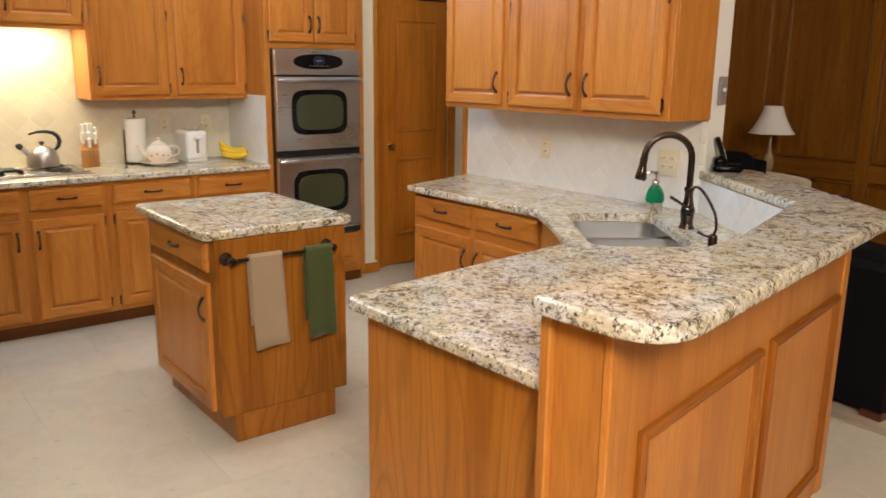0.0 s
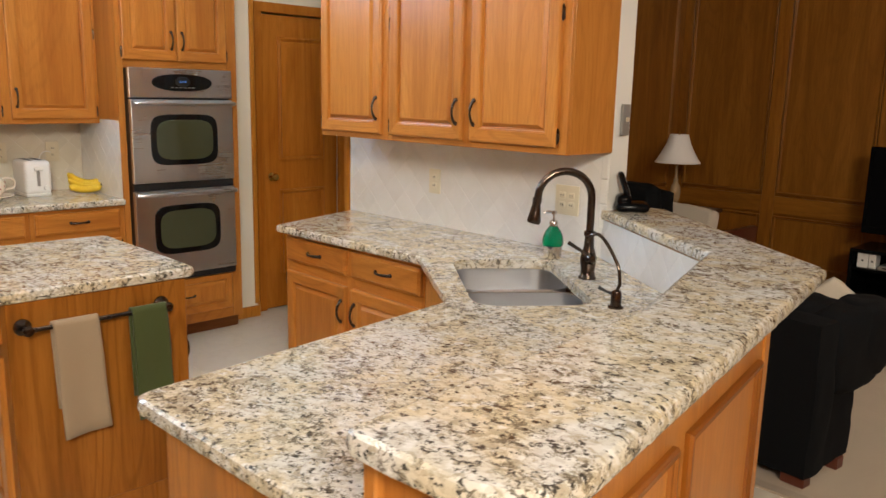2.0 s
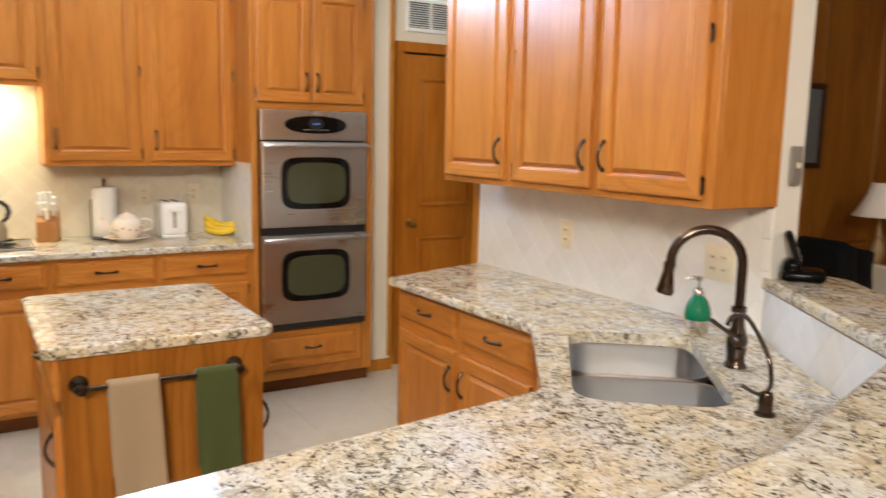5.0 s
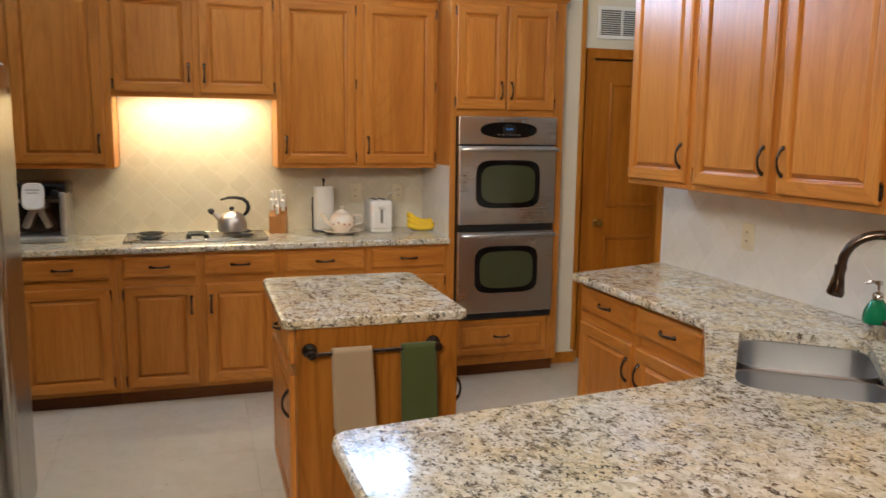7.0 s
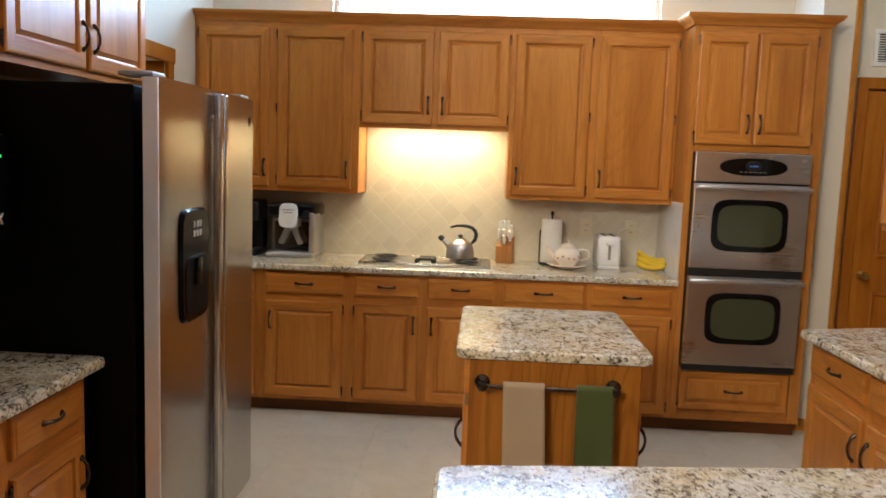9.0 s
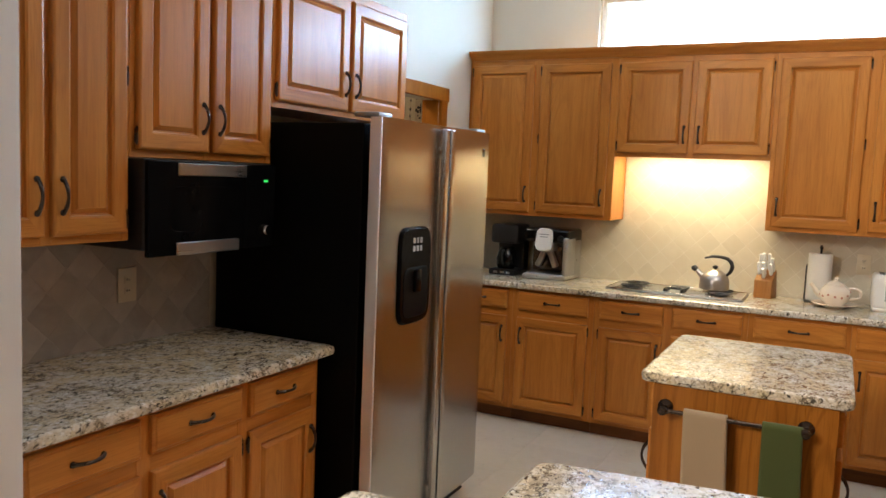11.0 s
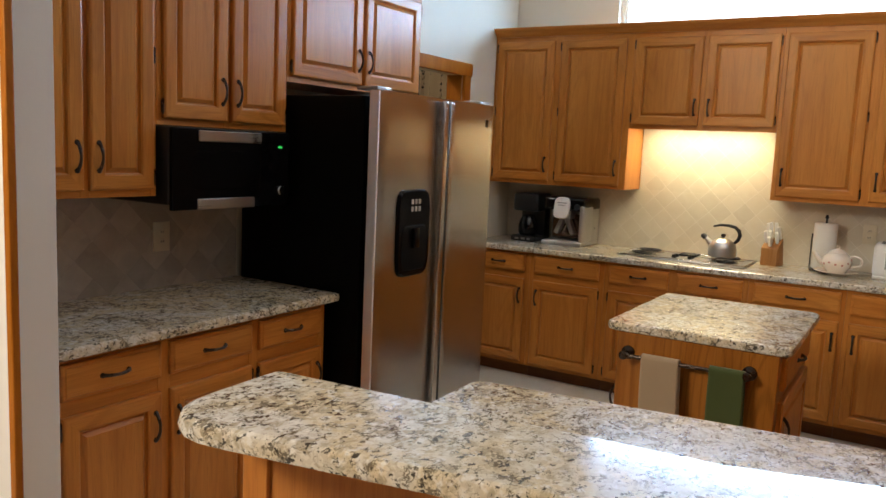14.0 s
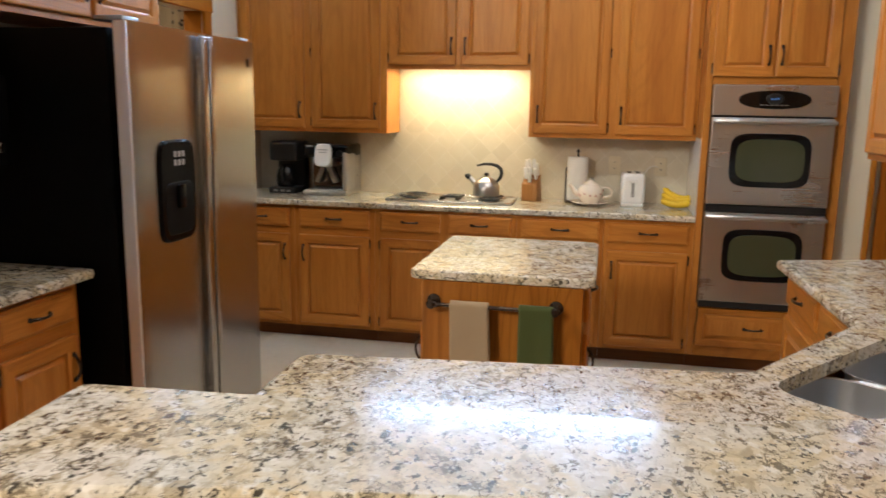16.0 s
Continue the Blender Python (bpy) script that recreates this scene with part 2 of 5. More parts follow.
def plain(name, colour, rough=0.4, metal=0.0, mark=0.25, **more):
    """A plain moulded or painted surface with faint smudges."""
    k = Nodes(name)
    v = k.mapped((1, 1, 1))
    n = k.noise(v, 14, 4, 0.6)
    f = k.noise(v, 180, 3)
    col = k.mix(k.math("MULTIPLY", n, mark), colour, tuple(min(1.0, c * 1.25 + 0.004) for c in colour))
    r = k.math("ADD", k.math("MULTIPLY", n, 0.14), rough - 0.07)
    return k.done(col, r, metal, f, 0.04, 0.0004, **more)


bronze = plain("oil_rubbed_bronze", (0.065, 0.048, 0.038), 0.27, 0.9)
faucet_bronze = plain("bronze_faucet_metal", (0.09, 0.066, 0.052), 0.2, 0.95)
black_gloss = plain("black_gloss", (0.004, 0.004, 0.0045), 0.08, 0.0, 0.2, Specular_IOR_Level=0.3)
black_plastic = plain("black_plastic", (0.003, 0.003, 0.0035), 0.15, 0.0, 0.2, Specular_IOR_Level=0.08)
black_satin = plain("black_satin", (0.010, 0.010, 0.011), 0.35)
black_side = plain("black_painted_steel", (0.003, 0.003, 0.0033), 0.45, 0.0, 0.25, Specular_IOR_Level=0.06)
grey_metal = plain("grey_painted_metal", (0.34, 0.33, 0.31), 0.35, 0.5)
white_plastic = plain("white_plastic", (0.80, 0.79, 0.76), 0.3)
almond = plain("almond_plastic", (0.70, 0.63, 0.47), 0.4)
ceramic = plain("cream_ceramic", (0.80, 0.70, 0.58), 0.12, 0.0, 0.15)
pink_glaze = plain("pink_glaze", (0.50, 0.22, 0.17), 0.2)
banana_skin = plain("banana_skin", (0.75, 0.50, 0.02), 0.45, 0.0, 0.5)
banana_tip = plain("banana_tip", (0.06, 0.035, 0.012), 0.7)
shade_cloth = plain("lamp_shade_cloth", (0.82, 0.78, 0.74), 0.85)
oven_glass = plain("dark_oven_glass", (0.050, 0.056, 0.030), 0.07)
screen_black = plain("screen_black", (0.002, 0.002, 0.0025), 0.1, 0.0, 0.2, Specular_IOR_Level=0.15)


def glass(name, colour, rough=0.02, ior=1.45, weight=1.0):
    k = Nodes(name)
    return k.done(colour, rough, 0.0, Transmission_Weight=weight, IOR=ior)


clear_glass = glass("clear_glass", (0.98, 0.96, 0.92))
green_soap = glass("green_soap", (0.0, 0.24, 0.10), 0.05, 1.36, 0.45)


def glow(name, colour, strength):
    k = Nodes(name)
    k.bsdf.inputs["Emission Strength"].default_value = strength
    k.bsdf.inputs["Emission Color"].default_value = (*colour, 1)
    return k.done(colour, 0.5)


tube_glow = glow("lamp_tube", (1.0, 0.85, 0.6), 6.0)
green_led = glow("green_digits", (0.05, 0.9, 0.15), 1.5)
blue_led = glow("blue_digits", (0.15, 0.4, 1.0), 0.6)

# ---- helpers for meshes ----


def to_mesh(name, bm, mats, smooth=None):
    bmesh.ops.recalc_face_normals(bm, faces=bm.faces)
    me = bpy.data.meshes.new(name)
    bm.to_mesh(me)
    bm.free()
    for m in mats if isinstance(mats, (list, tuple)) else [mats]:
        me.materials.append(m)
    if smooth is not None:
        me.shade_smooth()
        me.set_sharp_from_angle(angle=radians(smooth))
    return me


def part(name, bm, mats, parent=None, label="", smooth=None, at=None):
    ob = new(name, to_mesh(name, bm, mats, smooth))
    ob.parent = parent
    if at is not None:
        ob.matrix_basis = at
    if label:
        ob["label"] = label
    return ob


def share(name, mesh, parent, at, label=""):
    ob = new(name, mesh)
    ob.parent, ob.matrix_basis = parent, at
    if label:
        ob["label"] = label
    return ob


def thing(name, m, label, category, group="", kind=""):
    ob = new(name)
    ob.empty_display_size = 0.05
    ob.matrix_basis = m
    return tagged(ob, label, category, group, kind)


def solid(name, bm, mats, label, category, group="", kind="", smooth=None, m=None):
    ob = part(name, bm, mats, None, "", smooth, m)
    return tagged(ob, label, category, group, kind)


def box(bm, x0, x1, y0, y1, z0, z1, bevel=0.0, seg=1, mat=0):
    pts = [bm.verts.new((x, y, z)) for x in (x0, x1) for y in (y0, y1) for z in (z0, z1)]
    faces = [bm.faces.new([pts[i] for i in q]) for q in
             ((0, 1, 3, 2), (4, 6, 7, 5), (0, 4, 5, 1), (2, 3, 7, 6), (0, 2, 6, 4), (1, 5, 7, 3))]
    for f in faces:
        f.material_index = mat
    if bevel > 0:
        edges = list({e for f in faces for e in f.edges})
        r = bmesh.ops.bevel(bm, geom=edges, offset=bevel, segments=seg, affect="EDGES", profile=0.5)
        for f in r["faces"]:
            f.material_index = mat
    return bm


def boxes(*rows, bevel=0.0, seg=1):
    bm = bmesh.new()
    for r in rows:
        box(bm, *r[:6], bevel=bevel, seg=seg, mat=r[6] if len(r) > 6 else 0)
    return bm


def tube(bm, pts, radii, n=8, caps=True, mat=0):
    """A round bar along the points, with a radius for each."""
    pts = [Vector(p) for p in pts]
    if isinstance(radii, (int, float)):
        radii = [radii] * len(pts)
    ref, rings = None, []
    for i, p in enumerate(pts):
        d = (pts[min(i + 1, len(pts) - 1)] - pts[max(i - 1, 0)]).normalized()
        if ref is None:
            ref = d.orthogonal().normalized()
        ref = (ref - d * ref.dot(d)).normalized()
        side = d.cross(ref)
        rings.append([bm.verts.new(p + radii[i] * (math.cos(a) * ref + math.sin(a) * side))
                      for a in (2 * math.pi * j / n for j in range(n))])
    for a, b in zip(rings, rings[1:]):
        for j in range(n):
            bm.faces.new((a[j], a[(j + 1) % n], b[(j + 1) % n], b[j])).material_index = mat
    if caps:
        bm.faces.new(rings[0][::-1]).material_index = mat
        bm.faces.new(rings[-1]).material_index = mat
    return bm


def turned(bm, profile, n=24, centre=(0, 0), mat=0, squash=1.0):
    """A turned body from (radius, height) pairs."""
    rings = []
    for r, z in profile:
        rings.append([bm.verts.new((centre[0] + max(r, 0.0004) * math.cos(a), centre[1] + squash * max(r, 0.0004) * math.sin(a), z))
                      for a in (2 * math.pi * j / n for j in range(n))])
    for a, b in zip(rings, rings[1:]):
        for j in range(n):
            bm.faces.new((a[j], a[(j + 1) % n], b[(j + 1) % n], b[j])).material_index = mat
    bm.faces.new(rings[0][::-1]).material_index = mat
    bm.faces.new(rings[-1]).material_index = mat
    return bm


def arc(p0, p1, p2, n=8):
    """Points of a soft bend from p0 to p2 that leans towards p1."""
    a, b, c = Vector(p0), Vector(p1), Vector(p2)
    return [(1 - s) ** 2 * a + 2 * s * (1 - s) * b + s * s * c for s in (i / n for i in range(n + 1))]


def rings_panel(bm, x0, x1, z0, z1, rings, mats=(0, 1)):
    """A panel with its face towards -y: rectangles at (inset, depth) joined; the last one is filled. mats: upright sides, level sides."""
    loops = []
    for inset, y in rings:
        loops.append([bm.verts.new(p) for p in ((x0 + inset, y, z0 + inset), (x1 - inset, y, z0 + inset),
                                               (x1 - inset, y, z1 - inset), (x0 + inset, y, z1 - inset))])
    for a, b in zip(loops, loops[1:]):
        for j in range(4):
            f = bm.faces.new((a[j], a[(j + 1) % 4], b[(j + 1) % 4], b[j]))
            f.material_index = mats[j % 2 == 0]
    bm.faces.new(loops[-1]).material_index = mats[0]
    bm.faces.new(loops[0][::-1]).material_index = mats[0]
    return bm


DOOR_RINGS = ((0, 0.0), (0, -0.014), (0.003, -0.018), (0.008, -0.020), (0.050, -0.020), (0.053, -0.0178), (0.056, -0.0165), (0.058, -0.0075), (0.0635, -0.0060), (0.076, -0.0165), (0.0785, -0.0190), (0.081, -0.0190))
DRAWER_RINGS = ((0, 0.0), (0, -0.012), (0.004, -0.0155), (0.010, -0.0165), (0.013, -0.020))


def pull_mesh():
    """A bowed cabinet pull, 0.11 m long along x, standing off towards -y."""
    bm = bmesh.new()
    pts, rad = [], []
    for i in range(13):
        s = i / 12
        pts.append((-0.046 + 0.092 * s, -0.004 - 0.020 * math.sin(math.pi * s) ** 0.75, 0.0))
        rad.append(0.0045 + 0.0016 * abs(math.cos(math.pi * s)) if 0 < i < 12 else 0.007)
    tube(bm, pts, rad, 8)
    for x in (-0.047, 0.047):
        tube(bm, ((x, 0.0, 0), (x, -0.004, 0), (x, -0.008, 0)), (0.0095, 0.009, 0.005), 8)
    return to_mesh("handle", bm, bronze, 50)


PULL = pull_mesh()
HINGE = to_mesh("hinge", tube(tube(boxes((-0.004, 0.004, -0.006, 0, -0.022, 0.022), bevel=0.001), ((0, -0.008, -0.026), (0, -0.008, 0.026)), 0.0045, 8), ((0, -0.008, -0.03), (0, -0.008, 0.03)), 0.0025, 6), bronze, 40)


def door(parent, x0, x1, z0, z1, pull=None, hinge=None, y=0.0, low=True):
    """A raised-panel cabinet door. pull and hinge name the side, l or r; the pull sits low on wall cabinets and high on base cabinets."""
    w, h = x1 - x0, z1 - z0
    d = part("door", rings_panel(bmesh.new(), -w / 2, w / 2, -h / 2, h / 2, DOOR_RINGS), [oak_v, oak_h], parent, "", None, pose((x0 + x1) / 2, y, (z0 + z1) / 2))
    if pull:
        px = (-1 if pull == "l" else 1) * (w / 2 - 0.028)
        pz = -h / 2 + 0.115 if low else h / 2 - 0.115
        share("handle", PULL, d, pose(px, -0.020, pz, 0, 90, 0), "oil-rubbed bronze handle")
    if hinge:
        hx = (-1 if hinge == "l" else 1) * (w / 2 + 0.004)
        for hz in (-h / 2 + 0.042, h / 2 - 0.042) if h < 0.8 else (-h / 2 + 0.042, 0.0, h / 2 - 0.042):
            share("hinge", HINGE, d, pose(hx, -0.004, hz), "dark bronze hinge")
    return d


def drawer(parent, x0, x1, z0, z1, y=0.0, pull=True):
    w, h = x1 - x0, z1 - z0
    d = part("drawer_front", rings_panel(bmesh.new(), -w / 2, w / 2, -h / 2, h / 2, DRAWER_RINGS, (0, 0)), [oak_h], parent, "", None, pose((x0 + x1) / 2, y, (z0 + z1) / 2))
    if pull:
        share("handle", PULL, d, pose(0, -0.020, 0), "oil-rubbed bronze handle")
    return d


def carcass(parent, x0, x1, depth, z0, z1, stiles, rails, toe=0.0, name="body", lift=0.0):
    """A cabinet's box behind its face frame; stiles at the x given, rails at the z given, each (from, to)."""
    bm = boxes((x0, x1, 0.018, depth, z0 + lift, z1), bevel=0.002)
    b = part(name, bm, oak_v, parent)
    f = bmesh.new()
    for a, c in stiles:
        box(f, a, c, 0, 0.0185, z0, z1, 0.0015)
    for a, c in rails:
        box(f, x0 + 0.002, x1 - 0.002, 0.0012, 0.0185, a, c, 0.001, 1, 1)
    part("face_frame", f, [oak_v, oak_h], parent)
    if toe:
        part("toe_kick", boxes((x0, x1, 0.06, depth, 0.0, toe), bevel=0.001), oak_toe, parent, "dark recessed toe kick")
    return b


def rounded(points, radii, n=6):
    """The outline with each corner rounded."""
    out, m = [], len(points)
    for i, p in enumerate(points):
        r = radii[i] if isinstance(radii, (list, tuple)) else radii
        p = Vector(p)
        if r <= 0:
            out.append(p)
            continue
        a, b = Vector(points[i - 1]), Vector(points[(i + 1) % m])
        da, db = (a - p).normalized(), (b - p).normalized()
        half = math.acos(max(-1, min(1, da.dot(db)))) / 2
        cut = min(r / math.tan(half), 0.45 * min((a - p).length, (b - p).length))
        out.extend(arc((*(p + da * cut), 0), (*p, 0), (*(p + db * cut), 0), n))
    return [Vector((q[0], q[1])) for q in out]


def slab(outline, z0, z1, edge=0.012, hole=None, flat_sides=()):
    """A stone slab with a rounded, slightly uneven edge, and an optional hole."""
    area = sum(a.x * b.y - b.x * a.y for a, b in zip(outline, outline[1:] + outline[:1]))
    pts = outline if area > 0 else outline[::-1]
    m = len(pts)
    normals = []
    for i in range(m):
        d = (pts[(i + 1) % m] - pts[i - 1]).normalized()
        normals.append(Vector((d.y, -d.x)))
    bm = bmesh.new()
    mid = (z0 + z1) / 2
    prof = ((-edge, z0), (-edge * 0.3, z0 + edge * 0.35), (0.0, mid), (-edge * 0.3, z1 - edge * 0.35), (-edge, z1))
    loops = []
    for off, z in prof:
        loop = []
        for p, nrm in zip(pts, normals):
            q = p + nrm * off
            wob = 0.0016 * noise.noise(Vector((q.x * 28, q.y * 28, z * 40))) if z0 < z < z1 else 0
            loop.append(bm.verts.new((q.x + nrm.x * wob, q.y + nrm.y * wob, z)))
        loops.append(loop)
    for a, b in zip(loops, loops[1:]):
        for i in range(m):
            bm.faces.new((a[i], a[(i + 1) % m], b[(i + 1) % m], b[i]))
    for loop, z in ((loops[0], z0), (loops[-1], z1)):
        edges = [bm.edges.get((loop[i], loop[(i + 1) % m])) for i in range(m)]
        if hole:
            hv = [bm.verts.new((p.x, p.y, z)) for p in hole]
            edges += [bm.edges.new((hv[i], hv[(i + 1) % len(hv)])) for i in range(len(hv))]
            if z == z0:
                low = hv
            else:
                for i in range(len(hv)):
                    j = (i + 1) % len(hv)
                    bm.faces.new((low[i], low[j], hv[j], hv[i]))
        bmesh.ops.triangle_fill(bm, edges=edges, use_beauty=True)
    return bm


def dense(points, step=0.03):
    """The outline with points at most a step apart."""
    out = []
    for a, b in zip(points, points[1:] + points[:1]):
        k = max(1, int((b - a).length / step))
        out.extend(a + (b - a) * (i / k) for i in range(k))
    return out


def prism(points, z0, z1, mat=0, bm=None):
    bm = bm or bmesh.new()
    lo = [bm.verts.new((p[0], p[1], z0)) for p in points]
    hi = [bm.verts.new((p[0], p[1], z1)) for p in points]
    m = len(points)
    for i in range(m):
        bm.faces.new((lo[i], lo[(i + 1) % m], hi[(i + 1) % m], hi[i])).material_index = mat
    bm.faces.new(lo[::-1]).material_index = mat
    bm.faces.new(hi).material_index = mat
    return bm


# ---- structure ----
CEIL = 3.2
solid("floor", boxes((-5.2, 3.3, 0.3, 6.26, -0.06, -0.006), (-5.2, -2.93, 6.26, 7.2, -0.06, -0.006)), vinyl_joint, "cream vinyl kitchen floor with faint joints", "floor", kind="structure")
solid("carpet", boxes((-3.4, 3.3, 6.30, 10.1, -0.06, 0.006)), carpet, "beige carpet of the living room", "carpet", kind="structure")
solid("threshold", boxes((-1.2, 3.3, 6.25, 6.31, -0.02, 0.010), bevel=0.003), carpet_edge, "pale beige edging strip between vinyl and carpet", "threshold", kind="structure")
solid("ceiling", boxes((-5.2, 3.4, 0.2, 10.2, CEIL, CEIL + 0.1)), ceiling_paint, "white ceiling", "ceiling", kind="structure")
WIN = (2.95, 5.03, 2.42, 2.78)
solid("wall_west", boxes((-4.75, -4.6, 0.4, 5.86, 0, WIN[2]), (-4.75, -4.6, 0.4, 5.86, WIN[3], CEIL), (-4.75, -4.6, 0.4, WIN[0], WIN[2], WIN[3]), (-4.75, -4.6, WIN[1], 5.86, WIN[2], WIN[3])), wall_paint, "cream painted wall behind the range cabinets", "wall", kind="structure")
# the last two boxes are unseen, added to block light leaking under the door
solid("wall_pantry", boxes((-4.75, -4.155, 5.848, 6.05, 0, CEIL), (-4.36, -4.245, 6.05, 6.172, 0, CEIL), (-4.36, -4.245, 6.80, 7.1, 0, CEIL), (-4.36, -4.245, 6.172, 6.80, 2.04, CEIL), (-4.75, -4.36, 6.05, 6.1, 0, CEIL), (-4.87, -4.752, 5.7, 7.22, 0, CEIL), (-4.75, -4.362, 7.1, 7.22, 0, CEIL)), wall_paint, "cream wall round the pantry door", "wall", kind="structure")
solid("wall_hall", boxes((-4.36, -2.93, 7.1, 7.22, 0, CEIL), (-3.05, -2.93, 6.02, 7.1, 0, CEIL)), wall_paint, "cream wall of the passage", "wall", kind="structure")
solid("wall_north", boxes((-2.93, -1.27, 5.9, 6.02, 0, CEIL)), white_paint, "cream wall behind the sink counter", "wall", kind="structure")
solid("wall_south", boxes((-4.75, -3.82, 2.05, 2.17, 0, CEIL), (-2.98, -0.45, 2.05, 2.17, 0, CEIL), (-3.82, -2.98, 2.05, 2.17, 2.035, CEIL)), wall_paint, "cream wall behind the refrigerator", "wall", kind="structure")
solid("wall_stub", boxes((-0.455, -0.325, 0.4, 2.89, 0, CEIL), bevel=0.004), white_paint, "white wall end beside the counter", "wall", kind="structure")
# unseen closing walls; their dark wood is made up to cut bounced light
solid("wall_breakfast", boxes((-4.75, 3.4, 0.2, 0.4, 0, CEIL)), panel_v, "unseen closing wall, given dark wood to cut bounced light", "wall", kind="structure")
solid("wall_east", boxes((3.2, 3.35, 0.4, 10.1, 0, CEIL)), panel_v, "unseen closing wall, given dark wood to cut bounced light", "wall", kind="structure")
solid("wall_living_north", boxes((-3.45, 3.3, 9.95, 10.1, 0, CEIL)), panel_v, "dark stained wood panelled wall", "wall", kind="structure")
solid("wall_living_west", boxes((-3.4, -3.27, 7.22, 9.95, 0, CEIL)), panel_v, "dark stained wood panelled wall", "wall", kind="structure")

# high window
win = thing("window_1", pose(-4.6, (WIN[0] + WIN[1]) / 2, WIN[2]), "white framed high window above the range cabinets", "window", kind="structure")
hw, hh = (WIN[1] - WIN[0]) / 2, WIN[3] - WIN[2]
part("window_frame", boxes((-0.11, -0.06, -hw, hw, 0, 0.012), (-0.11, -0.06, -hw, hw, hh - 0.012, hh), (-0.11, -0.06, -hw, -hw + 0.03, 0.012, hh - 0.012), (-0.11, -0.06, hw - 0.03, hw, 0.012, hh - 0.012), bevel=0.002), white_plastic, win)
pane = part("pane", boxes((-0.088, -0.084, -hw + 0.03, hw - 0.03, 0.012, hh - 0.012)), clear_glass, win)
pane.visible_shadow = False

solid("sky_backdrop", boxes((-9.02, -9.0, -6, 14, 1.5, 12)), glow("overcast_sky", (0.86, 0.93, 1.0), 5.0), "bright overcast sky outside the high window", "sky", kind="structure")

# pantry door with casing
pd = thing("door_1", pose(-4.255, 6.486, 0), "closed honey oak pantry door with two panels", "door", kind="structure")
bm = bmesh.new()
box(bm, -0.31, 0.31, -0.012, 0.025, 0.006, 2.03, 0.002)
rings_panel(bm, -0.19, 0.19, 1.05, 1.89, ((0, -0.0122), (0.0, -0.022), (0.012, -0.028), (0.024, -0.022), (0.03, -0.0145), (0.07, -0.020)), (0, 0))
rings_panel(bm, -0.19, 0.19, 0.24, 0.85, ((0, -0.0122), (0.0, -0.022), (0.012, -0.028), (0.024, -0.022), (0.03, -0.0145), (0.07, -0.020)), (0, 0))
leaf = part("door_leaf", bm, pantry_oak, pd, "", None, pose(0, 0, 0, 0, 0, 90))
bm = turned(bmesh.new(), ((0.028, 0), (0.028, 0.006), (0.012, 0.012), (0.010, 0.03), (0.022, 0.042), (0.027, 0.056), (0.022, 0.068), (0.008, 0.073)), 18)
part("door_knob", bm, brass, leaf, "polished brass knob", 40, pose(-0.255, -0.012, 0.945, 90, 0, 0))
part("casing", boxes((-0.01, 0.035, -0.375, -0.315, 0, 2.10), (-0.01, 0.035, 0.315, 0.375, 0, 2.10), (-0.008, 0.037, -0.375, 0.375, 2.04, 2.105), bevel=0.006, seg=2), pantry_oak, pd)
solid("corner_trim", boxes((-4.165, -4.143, 6.03, 6.062, 0.09, CEIL), bevel=0.004), oak_dark_v, "slim wooden corner trim", "trim", kind="structure")
solid("baseboard", boxes((-4.2, -4.14, 5.85, 6.065, 0, 0.075), (-4.26, -4.21, 6.066, 6.11, 0, 0.075), (-4.26, -4.23, 6.863, 7.1, 0, 0.075), (-4.23, -3.05, 7.085, 7.1, 0, 0.075), bevel=0.004), oak_dark_v, "honey oak baseboard", "baseboard", kind="structure")
solid("wall_end_trim", boxes((-2.962, -2.925, 5.885, 6.075, 0, CEIL), bevel=0.005), oak_dark_v, "slim wooden trim on the wall end", "trim", kind="structure")
solid("stub_trim", boxes((-0.340, -0.317, 2.872, 2.899, 0, CEIL), bevel=0.004, seg=2), pantry_oak, "slim wooden corner casing", "trim", kind="structure")

solid("side_casing", boxes((-0.3245, -0.300, 2.52, 2.762, 0, 2.12), bevel=0.004, seg=2), panel_v, "dark brown door casing on the wall beside the counter", "trim", kind="structure")

# doorway casing in the south wall, and the curtain seen over it
solid("doorway_casing", boxes((-3.905, -3.82, 2.165, 2.19, 0, 2.10), (-2.98, -2.895, 2.165, 2.19, 0, 2.10), (-3.915, -2.885, 2.163, 2.195, 2.03, 2.115), (-3.835, -3.815, 2.05, 2.168, 0, 2.04), bevel=0.005, seg=2), pantry_oak, "honey oak casing of an open doorway", "trim", kind="structure")

# ---- range wall: base cabinets ----
W = lambda: pose(-4.0, 0, 0, 0, 0, 90)
ZD, ZR = (0.735, 0.85), (0.11, 0.685)


def base_unit(m, bays, x0, x1, label, name="base_cabinet", depth=0.6, group="base cabinets"):
    """bays: (from, to, side of the pull, side of the hinges)."""
    c = thing(name, m, label, "cabinet", group)
    stiles = [(x0, bays[0][0] + 0.006)] + [(a[1] - 0.006, b[0] + 0.006) for a, b in zip(bays, bays[1:])] + [(bays[-1][1] - 0.006, x1)]
    carcass(c, x0, x1, depth, 0.085, 0.868, stiles, [(0.085, 0.122), (0.674, 0.746), (0.84, 0.868)], 0.085)
    for a, b, pull, hinge in bays:
        drawer(c, a, b, *ZD)
        door(c, a, b, *ZR, pull, hinge, 0.0, False)
    return c


